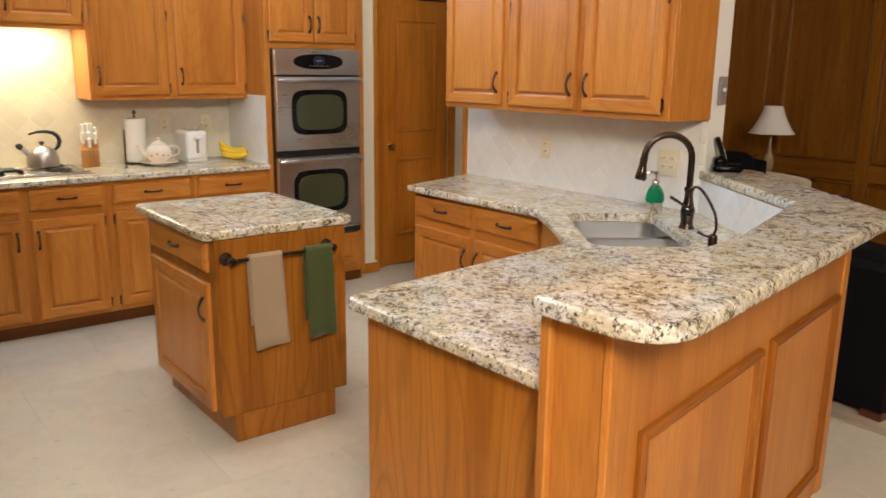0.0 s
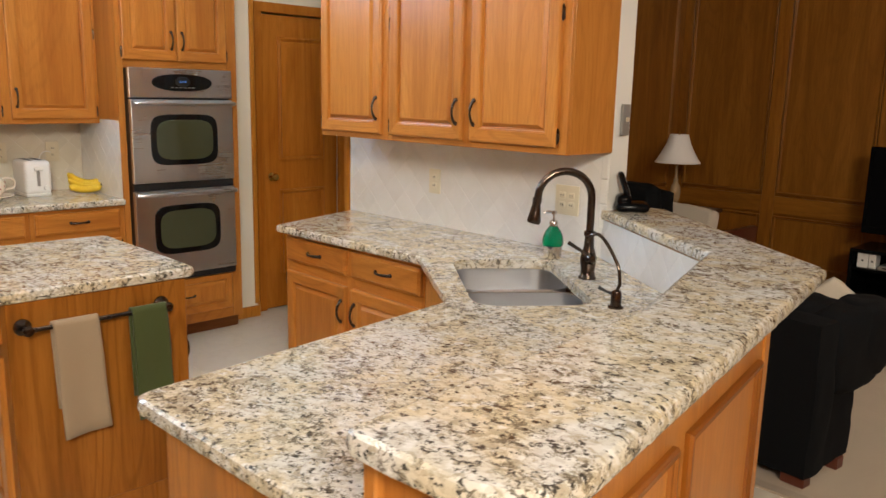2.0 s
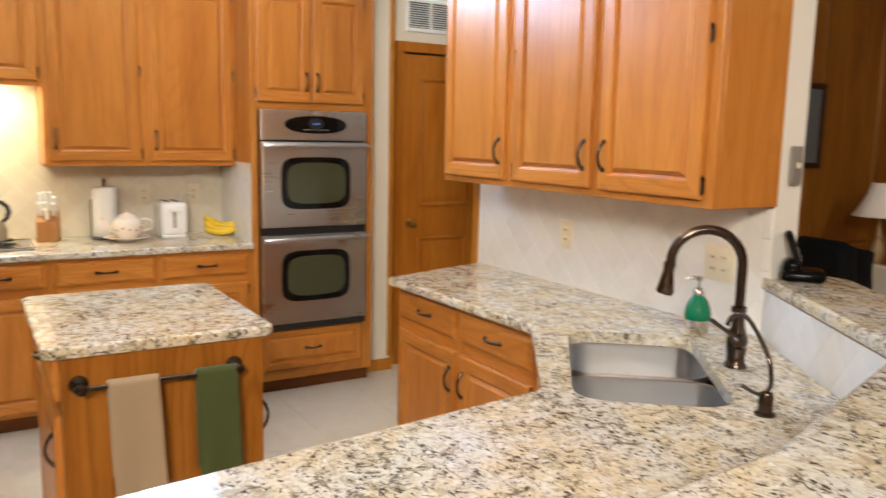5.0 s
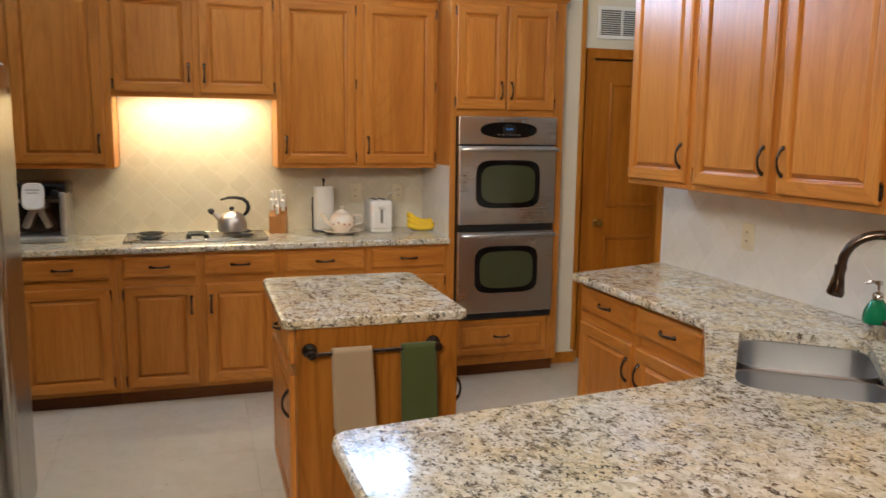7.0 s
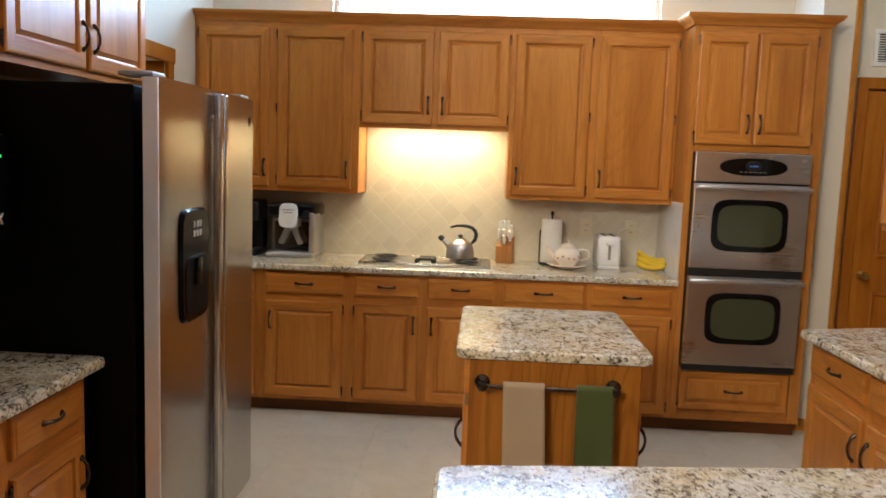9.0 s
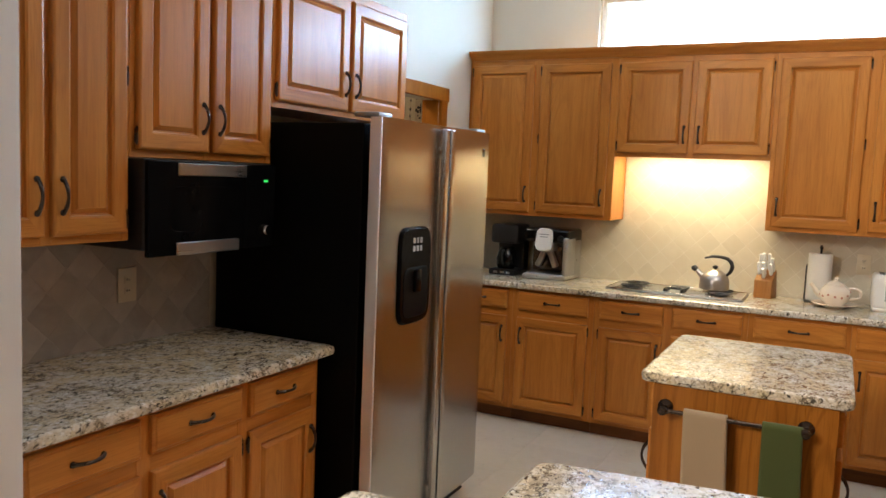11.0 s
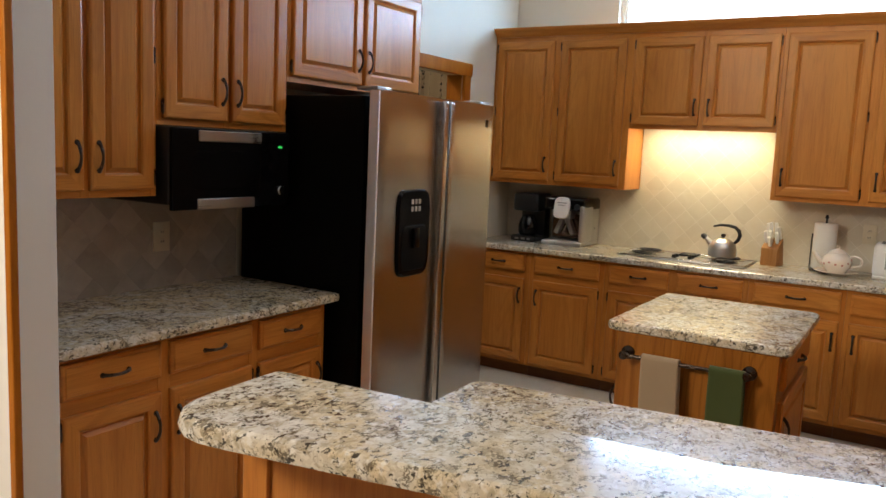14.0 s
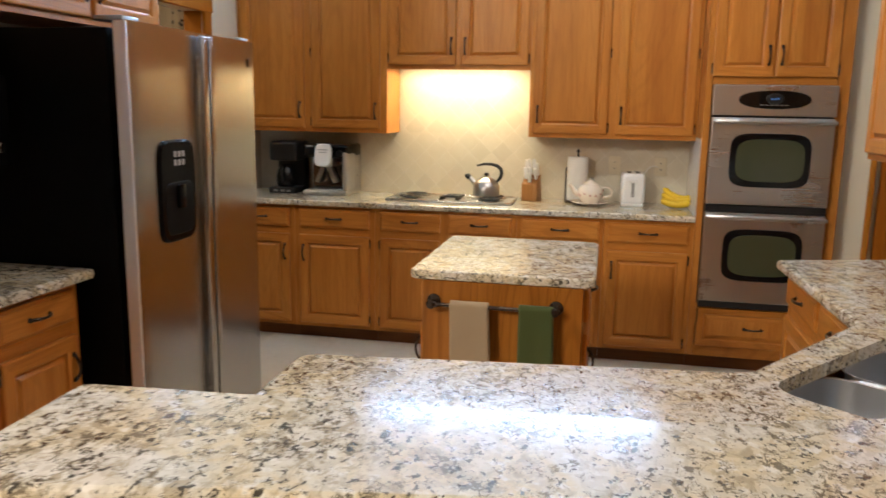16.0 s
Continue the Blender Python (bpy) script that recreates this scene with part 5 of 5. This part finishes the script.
cm = thing("coffee_maker", pose(-4.40, 2.465, 0.906, 0, 0, 90), "black drip coffee maker on the counter", "coffee maker")
part("base", boxes((-0.095, 0.095, -0.13, 0.13, 0.0, 0.04), bevel=0.010, seg=2), black_satin, cm, "", 40)
part("tower", boxes((-0.095, 0.095, 0.03, 0.13, 0.035, 0.33), bevel=0.012, seg=2), black_satin, cm, "", 40)
part("brew_head", boxes((-0.098, 0.098, -0.11, 0.13, 0.215, 0.345), bevel=0.02, seg=3), black_satin, cm, "", 40)
part("carafe", turned(bmesh.new(), ((0.055, 0.041), (0.068, 0.06), (0.070, 0.11), (0.058, 0.155), (0.045, 0.175), (0.048, 0.19)), 24, (0, -0.045)), black_gloss, cm, "dark glass carafe", 50)
part("carafe_handle", tube(bmesh.new(), list(arc((0.0, -0.105, 0.17), (0.0, -0.15, 0.15), (0.0, -0.11, 0.07), 6)), 0.007, 8), black_satin, cm, "", 50)
part("button_row", boxes((-0.06, -0.03, -0.1325, -0.129, 0.012, 0.026), (-0.01, 0.02, -0.1325, -0.129, 0.012, 0.026), (0.035, 0.06, -0.1325, -0.129, 0.012, 0.026), bevel=0.001), grey_metal, cm, "grey buttons")

# ---- curtain in the room beyond the doorway ----
def curtain_cloth():
    k = Nodes("patterned_curtain_cloth")
    v = k.mapped((1, 1, 1))
    spots = k.node("ShaderNodeTexVoronoi", Scale=40.0)
    k.link(v, spots.inputs["Vector"])
    stripes = k.node("ShaderNodeTexWave", Scale=2.6, Distortion=0.2)
    k.link(v, stripes.inputs["Vector"])
    flower = k.ramp(spots.outputs["Distance"], [(0.42, (0.05, 0.03, 0.025)), (0.5, (0.62, 0.48, 0.34))])
    col = k.mix(k.ramp(stripes.outputs["Color"], [(0.45, (0,) * 3), (0.5, (1,) * 3)]), (0.74, 0.62, 0.45), flower)
    return k.done(col, 0.9, 0.0, spots.outputs["Distance"], 0.2, 0.002)


bm = bmesh.new()
cols = []
for i in range(121):
    s = i / 120
    yy = 1.62 + 0.025 * math.sin(s * 62) + 0.01 * math.sin(s * 23)
    cols.append([bm.verts.new((-4.58 + 1.5 * s, yy, z)) for z in (0.3, 1.0, 1.7, 2.16)])
for a, b in zip(cols, cols[1:]):
    for j in range(3):
        bm.faces.new((a[j], b[j], b[j + 1], a[j + 1]))
cur = thing("curtain", pose(0, 0, 0), "patterned cream and brown curtain beyond the doorway", "curtain")
cl = part("cloth", bm, curtain_cloth(), cur, "", 60)
cl.modifiers.new("thick", "SOLIDIFY").thickness = 0.004
part("curtain_rod", tube(bmesh.new(), ((-4.6, 1.62, 2.18), (-3.0, 1.62, 2.18)), 0.014, 10), bronze, cur, "dark curtain rod", 40)
# unseen fill lamp added to brighten the curtain
lamp("side_room_fill", "AREA", look((-2.6, 1.2, 3.1), (-3.6, 1.6, 1.8)), 30, WARM, (0.5, 0.5))

# ---- living room ----
def panelling(name, m, length, posts, label):
    """Wood panelling: stiles, rails and panel beads on a wall, along local x, facing -y."""
    t = thing(name, m, label, "wall panelling", kind="structure")
    for x in posts:
        part("stile", boxes((x - 0.055, x + 0.055, -0.018, 0.0, 0.10, CEIL), bevel=0.004), panel_v, t)
    part("baseboard", boxes((0, length, -0.022, 0.0, 0.0, 0.11), bevel=0.005), panel_h, t)
    for a, b in zip(posts, posts[1:]):
        part("rail", boxes((a + 0.056, b - 0.056, -0.0175, 0.0, 0.60, 0.745), bevel=0.003), panel_h, t)
        for z0, z1 in ((0.765, 3.0), (0.17, 0.58)):
            part("panel_bead", rings_panel(bmesh.new(), a + 0.062, b - 0.062, z0, z1, ((0, 0.001), (0, -0.014), (0.006, -0.019), (0.014, -0.016), (0.02, -0.004), (0.024, -0.001))), [panel_v, panel_h], t)
    return t


panelling("panelling_north", pose(-3.25, 9.945, 0), 6.4, (0.03, 0.90, 1.76, 2.62, 3.48, 4.34, 5.2, 6.06), "dark stained wood panelling with stiles and rails")
panelling("panelling_west", pose(-3.265, 7.24, 0, 0, 0, 90), 2.68, (0.05, 0.90, 1.75, 2.64), "dark stained wood panelling with stiles and rails")

pf = thing("framed_picture", pose(-3.237, 8.92, 1.64, 0, 0, 90), "dark framed picture with pale mat on the panelling", "picture")
part("frame", boxes((-0.15, 0.15, -0.025, 0, 0.26, 0.30), (-0.15, 0.15, -0.025, 0, -0.30, -0.26), (-0.15, -0.11, -0.0248, 0, -0.26, 0.26), (0.11, 0.15, -0.0248, 0, -0.26, 0.26), bevel=0.004), dark_wood, pf)
part("print", boxes((-0.11, 0.11, -0.01, -0.002, -0.26, 0.26)), plain("grey_blue_print", (0.10, 0.11, 0.12), 0.3, 0.0, 0.9), pf, "pale grey blue print")

tv = thing("television", pose(-0.825, 9.42, 0.515), "large black flat screen television", "television")
part("cabinet", boxes((-0.59, 0.59, -0.04, 0.05, 0.10, 0.72), bevel=0.008, seg=2), black_plastic, tv)
part("screen", boxes((-0.56, 0.56, -0.043, -0.0395, 0.15, 0.695)), screen_black, tv, "dark glossy screen")
part("badge", boxes((-0.045, 0.045, -0.0435, -0.0395, 0.122, 0.132)), grey_metal, tv, "small silver badge")
part("stand", boxes((-0.30, 0.30, -0.12, 0.12, 0.0, 0.018), (-0.1, 0.1, -0.03, 0.03, 0.018, 0.11), bevel=0.004), black_satin, tv)

ts = thing("tv_stand", pose(-0.79, 9.47, 0), "low black media stand with open shelf", "media stand")
part("top", boxes((-0.64, 0.64, -0.22, 0.22, 0.490, 0.515), bevel=0.004), black_plastic, ts)
part("shelf", boxes((-0.62, 0.62, -0.21, 0.21, 0.36, 0.38), bevel=0.003), black_plastic, ts)
part("base", boxes((-0.64, 0.64, -0.22, 0.22, 0.15, 0.205), bevel=0.004), black_plastic, ts)
for x in (-0.58, 0.58):
    for y in (-0.1, 0.16):
        part("leg", boxes((x - 0.025, x + 0.025, y - 0.025, y + 0.025, 0.006, 0.15), bevel=0.003), black_satin, ts)
part("back", boxes((-0.62, 0.62, 0.19, 0.21, 0.205, 0.49)), black_plastic, ts)
for x in (-0.63, 0.63):
    part("side", boxes((x - 0.012, x + 0.012, -0.21, 0.21, 0.205, 0.49), bevel=0.002), black_plastic, ts)
for x, w in ((-1.349, 0.037), (-1.285, 0.023)):
    bx = thing("storage_box", pose(x, 9.34, 0.38), "white upright media box on the stand shelf", "box", "media boxes")
    part("case", boxes((-w, w, -0.05, 0.05, 0, 0.108), bevel=0.004), white_plastic, bx)
    part("label_tab", boxes((-0.006, 0.006, -0.052, -0.049, 0.045, 0.058)), black_satin, bx)
for x, y, z, w, h, label in ((-1.09, 9.38, 0.38, 0.155, 0.03, "flat silver media player on the stand shelf"), (-0.685, 9.38, 0.38, 0.21, 0.06, "silver video player on the stand shelf")):
    pl = thing("media_player", pose(x, y, z), label, "media player")
    part("case", boxes((-w, w, -0.10, 0.10, 0, h), bevel=0.004), grey_metal, pl)
    part("front_strip", boxes((-w * 0.8, w * 0.8, -0.103, -0.0995, h * 0.4, h * 0.65)), black_gloss, pl)
gc = thing("game_console", pose(-0.955, 9.37, 0.205), "small white device on the stand base", "media player")
part("case", boxes((-0.052, 0.052, -0.08, 0.08, 0, 0.065), bevel=0.006), white_plastic, gc)
part("front_window", boxes((-0.025, 0.025, -0.083, -0.0795, 0.025, 0.05)), plain("dark_red_plastic", (0.12, 0.02, 0.02), 0.3), gc)

# table lamp, its table, and the sofa with a pillow
st = thing("side_table", pose(-2.86, 9.35, 0), "dark wooden side table beneath the lamp", "side table")
part("tabletop", boxes((-0.27, 0.27, -0.27, 0.27, 0.60, 0.63), bevel=0.006, seg=2), dark_wood, st)
part("apron", boxes((-0.24, 0.24, -0.24, 0.24, 0.52, 0.60), bevel=0.003), dark_wood, st)
for x in (-0.22, 0.22):
    for y in (-0.22, 0.22):
        part("leg", boxes((x - 0.02, x + 0.02, y - 0.02, y + 0.02, 0.006, 0.52), bevel=0.003), dark_wood, st)
tl = thing("table_lamp", pose(-2.87, 9.30, 0.63), "table lamp with white shade and glass stem", "table lamp")
part("foot", turned(bmesh.new(), ((0.075, 0), (0.075, 0.012), (0.05, 0.02), (0.02, 0.03)), 24), brass, tl, "brass foot", 40)
part("stem", turned(bmesh.new(), ((0.016, 0.03), (0.03, 0.05), (0.042, 0.09), (0.047, 0.14), (0.036, 0.19), (0.018, 0.225), (0.024, 0.24), (0.014, 0.255), (0.010, 0.36)), 24), plain("amber_glass", (0.42, 0.30, 0.17), 0.12, 0.25), tl, "amber glass stem", 50)
bm = bmesh.new()
rings = []
for r, z in ((0.19, 0.385), (0.17, 0.41), (0.135, 0.47), (0.10, 0.54), (0.078, 0.61), (0.076, 0.618)):
    rings.append([bm.verts.new((r * math.cos(2 * math.pi * j / 32) * (1 + 0.015 * (j % 4 == 0)), r * math.sin(2 * math.pi * j / 32) * (1 + 0.015 * (j % 4 == 0)), z)) for j in range(32)])
for a, b in zip(rings, rings[1:]):
    for j in range(32):
        bm.faces.new((a[j], a[(j + 1) % 32], b[(j + 1) % 32], b[j]))
sh = part("shade", bm, shade_cloth, tl, "white bell shade", 50)
sh.modifiers.new("thick", "SOLIDIFY").thickness = 0.003
part("harp", tube(bmesh.new(), ((0, 0, 0.36), (0, 0, 0.615), (0, 0, 0.64)), (0.004, 0.004, 0.008), 8), brass, tl, "", 40)


def cushion(bm, x0, x1, y0, y1, z0, z1, puff=0.35, n=12, mat=0):
    """A stuffed cushion: a box drawn towards an ellipsoid."""
    c = Vector(((x0 + x1) / 2, (y0 + y1) / 2, (z0 + z1) / 2))
    h = Vector(((x1 - x0) / 2, (y1 - y0) / 2, (z1 - z0) / 2))
    tmp = bmesh.new()
    bmesh.ops.create_cube(tmp, size=2.0)
    bmesh.ops.subdivide_edges(tmp, edges=tmp.edges[:], cuts=n, use_grid_fill=True)
    for v in tmp.verts:
        p = v.co
        q = p.normalized() * 1.22
        k = p.lerp(q, puff)
        v.co = Vector((c.x + h.x * max(-1, min(1, k.x)) * 1.0, c.y + h.y * max(-1, min(1, k.y)), c.z + h.z * max(-1, min(1, k.z))))
        v.co += 0.007 * noise.noise_vector(v.co * 5) + 0.006 * noise.noise_vector(v.co * 14)
    vs = {v: bm.verts.new(v.co) for v in tmp.verts}
    for f in tmp.faces:
        bm.faces.new([vs[v] for v in f.verts]).material_index = mat
    tmp.free()
    return bm


rc = thing("recliner", pose(-0.99, 6.38, 0, 0, 0, -6), "black upholstered recliner with padded arms", "recliner")
part("back_panel", cushion(bmesh.new(), -0.44, 0.44, 0.0, 0.16, 0.05, 0.70, 0.10), black_cloth, rc, "", 70)
part("back_cushion", cushion(bmesh.new(), -0.33, 0.34, 0.10, 0.42, 0.34, 0.735, 0.45), black_cloth, rc, "", 70)
part("seat", cushion(bmesh.new(), -0.30, 0.30, 0.30, 0.68, 0.22, 0.50, 0.3), black_cloth, rc, "", 70)
for x0, x1 in ((-0.46, -0.24), (0.25, 0.46)):
    part("arm", cushion(bmesh.new(), x0, x1, 0.13, 0.56, 0.36, 0.71, 0.68), black_cloth, rc, "padded rounded arm", 70)
for x0, x1 in ((-0.45, -0.25), (0.26, 0.47)):
    part("arm_pad", cushion(bmesh.new(), x0, x1, 0.34, 0.64, 0.40, 0.72, 0.75), black_cloth, rc, "rounded arm pad", 70)
for x0, x1 in ((-0.42, -0.30), (0.29, 0.41)):
    part("side_panel", cushion(bmesh.new(), x0, x1, 0.05, 0.40, 0.05, 0.46, 0.08), black_cloth, rc, "", 70)
for x in (-0.38, 0.37):
    for y in (0.05, 0.33):
        part("foot", boxes((x - 0.05, x + 0.05, y - 0.03, y + 0.03, 0.006, 0.06), bevel=0.004), plain("red_brown_wood", (0.10, 0.025, 0.012), 0.35), rc, "red-brown wooden foot")
pw = solid("throw_pillow", cushion(bmesh.new(), -0.15, 0.15, -0.05, 0.05, -0.15, 0.15, 0.5), pillow_cloth, "cream throw pillow leaning on the recliner", "pillow", smooth=70, m=pose(-0.70, 6.86, 0.585, -18, 40, 8))

sf = thing("sofa", pose(-2.15, 8.70, 0, 0, 0, 0), "dark upholstered sofa with red-brown wooden arm", "sofa")
part("base", cushion(bmesh.new(), -0.95, 0.03, -0.30, 0.45, 0.05, 0.42, 0.08), black_cloth, sf, "", 70)
part("back", cushion(bmesh.new(), -0.95, -0.30, -0.36, -0.12, 0.10, 0.88, 0.25), black_cloth, sf, "", 70)
part("arm", boxes((0.02, 0.08, -0.20, 0.45, 0.05, 0.60), bevel=0.012, seg=2), plain("sofa_arm_wood", (0.09, 0.024, 0.012), 0.3), sf, "red-brown wooden arm", 40)
solid("throw_pillow", cushion(bmesh.new(), -0.24, 0.24, -0.06, 0.06, -0.19, 0.19, 0.3), pillow_cloth, "cream patterned pillow on the sofa", "pillow", smooth=70, m=pose(-2.41, 8.62, 0.575, -16, 4, 0))

ac = thing("armchair", pose(-2.42, 7.95, 0), "black upholstered armchair seen past the phone", "armchair")
part("back", cushion(bmesh.new(), -0.30, 0.18, -0.10, 0.10, 0.30, 0.97, 0.45), black_cloth, ac, "", 70)
part("seat", cushion(bmesh.new(), -0.32, 0.20, -0.06, 0.30, 0.05, 0.42, 0.15), black_cloth, ac, "", 70)

# ---- tiles ----
def clip(poly, rect):
    """The polygon cut to the rectangle."""
    x0, x1, z0, z1 = rect
    for axis, lim, keep in ((0, x0, 1), (0, x1, -1), (1, z0, 1), (1, z1, -1)):
        out = []
        for a, b in zip(poly, poly[1:] + poly[:1]):
            da, db = (a[axis] - lim) * keep, (b[axis] - lim) * keep
            if da >= 0:
                out.append(a)
            if (da >= 0) != (db >= 0):
                s = da / (da - db)
                out.append((a[0] + (b[0] - a[0]) * s, a[1] + (b[1] - a[1]) * s))
        poly = out
        if len(poly) < 3:
            return []
    return poly


def tile_mesh(poly, depth, ease, material):
    n = len(poly)
    c = (sum(p[0] for p in poly) / n, sum(p[1] for p in poly) / n)
    r = max(math.hypot(p[0] - c[0], p[1] - c[1]) for p in poly)
    k = 1 - ease / r
    vs = [(x, 0.0, z) for x, z in poly] + [(x, -depth * 0.6, z) for x, z in poly] + [(c[0] + (x - c[0]) * k, -depth, c[1] + (z - c[1]) * k) for x, z in poly]
    fs = [tuple(range(2 * n, 3 * n))]
    for b in (0, n):
        fs += [(b + i, b + (i + 1) % n, b + n + (i + 1) % n, b + n + i) for i in range(n)]
    me = bpy.data.meshes.new("tile")
    me.from_pydata(vs, [], fs)
    me.materials.append(material)
    return me


def diamonds(name, m, rects, material, label, d=0.075, gap=0.0017, depth=0.004, ease=0.0032):
    """Square tiles set on their corners over the rectangles (x0, x1, z0, z1) of a wall facing -y."""
    t = thing(name, m, label, "backsplash", kind="structure")
    part("grout_bed", boxes(*[(r[0], r[1], -0.0012, 0.0, r[2], r[3]) for r in rects]), grout, t)
    full = None
    for r in rects:
        i0, i1 = int(r[0] / d) - 2, int(r[1] / d) + 2
        j0, j1 = int(r[2] / d) - 2, int(r[3] / d) + 2
        for i in range(i0, i1):
            for j in range(j0, j1):
                if (i + j) % 2:
                    continue
                cx, cz, h = i * d, j * d, d - gap
                poly = [(cx - h, cz), (cx, cz - h), (cx + h, cz), (cx, cz + h)]
                cut = clip(poly, r)
                if len(cut) < 3:
                    continue
                area = abs(sum(a[0] * b[1] - b[0] * a[1] for a, b in zip(cut, cut[1:] + cut[:1]))) / 2
                if area < 0.0002:
                    continue
                if len(cut) == 4 and abs(area - 2 * h * h) < 1e-6:
                    if full is None:
                        full = tile_mesh([(-h, 0), (0, -h), (h, 0), (0, h)], depth, ease, material)
                    share("tile", full, t, pose(cx, -0.001, cz))
                else:
                    qx = sum(p[0] for p in cut) / len(cut)
                    qz = sum(p[1] for p in cut) / len(cut)
                    share("tile", tile_mesh([(p[0] - qx, p[1] - qz) for p in cut], depth, min(ease, 0.003), material), t, pose(qx, -0.001, qz))
    return t


diamonds("backsplash_range", pose(-4.599, 0, 0, 0, 0, 90), [(2.176, 5.096, 0.893, 1.319), (3.193, 4.097, 1.319, 1.752)], tile_cream, "cream diamond tiles with white grout behind the cooktop", gap=0.0013, depth=0.0016, ease=0.0030)
diamonds("backsplash_sink", pose(0, 5.899, 0), [(-2.90, -1.305, 0.893, 1.321)], tile_white, "white marble-like diamond tiles behind the sink", gap=0.0004, depth=0.0012, ease=0.001)
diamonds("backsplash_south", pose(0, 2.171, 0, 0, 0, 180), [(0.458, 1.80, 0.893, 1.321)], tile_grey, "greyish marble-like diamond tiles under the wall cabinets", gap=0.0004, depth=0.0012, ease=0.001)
ED = (F - E)
diamonds("backsplash_bar", Matrix.LocRotScale((E.x - 0.0006 * ED.y, E.y + 0.0006 * ED.x, 0), Euler((0, 0, math.atan2(ED.y, ED.x))), None), [(0.0, ED.length, 0.893, 1.056)], tile_white, "white tiles below the raised bar", gap=0.0004, depth=0.0012, ease=0.001)
diamonds("backsplash_oven_side", pose(0, 5.0985, 0), [(-4.592, -4.004, 0.893, 1.345)], tile_white, "white tiles on the oven cabinet side", gap=0.0004, depth=0.0012, ease=0.001)
et = thing("backsplash_edge", pose(0, 5.899, 0), "column of white edge tiles at the wall end", "backsplash", kind="structure")
EDGE = to_mesh("edge_tile", boxes((-0.0165, 0.0165, -0.007, 0.0, -0.049, 0.049), bevel=0.003), tile_white)
for i in range(4):
    share("edge_tile", EDGE, et, pose(-1.288, 0, 1.067 + i * 0.1))

# floor tiles of the kitchen
ft = thing("floor_tiles", pose(0, 0, 0), "cream vinyl floor tiles with faint joints", "floor tiles", kind="structure")
TS = 0.457
FT = {}
for i in range(-11, 8):
    for j in range(-7, 7):
        r = clip([(i * TS + 0.0006, 3.40 + j * TS + 0.0006), ((i + 1) * TS - 0.0006, 3.40 + j * TS + 0.0006), ((i + 1) * TS - 0.0006, 3.40 + (j + 1) * TS - 0.0006), (i * TS + 0.0006, 3.40 + (j + 1) * TS - 0.0006)],
                 (-5.0, 3.2, 0.42, 6.255))
        if len(r) < 3:
            continue
        x0, x1 = min(p[0] for p in r), max(p[0] for p in r)
        y0, y1 = min(p[1] for p in r), max(p[1] for p in r)
        key = (round(x1 - x0, 3), round(y1 - y0, 3))
        if key not in FT:
            FT[key] = to_mesh("floor_tile", boxes((-key[0] / 2, key[0] / 2, -key[1] / 2, key[1] / 2, -0.006, 0.0), bevel=0.0004), vinyl)
        share("floor_tile", FT[key], ft, pose((x0 + x1) / 2, (y0 + y1) / 2, 0))
for i in range(-10, -6):
    for j in range(7, 10):
        key = (round(TS - 0.0012, 3), round(TS - 0.0012, 3))
        share("floor_tile", FT[key], ft, pose((i + 0.5) * TS, 3.40 + (j - 0.5) * TS, 0)) if 3.40 + (j - 1) * TS > 6.25 else None
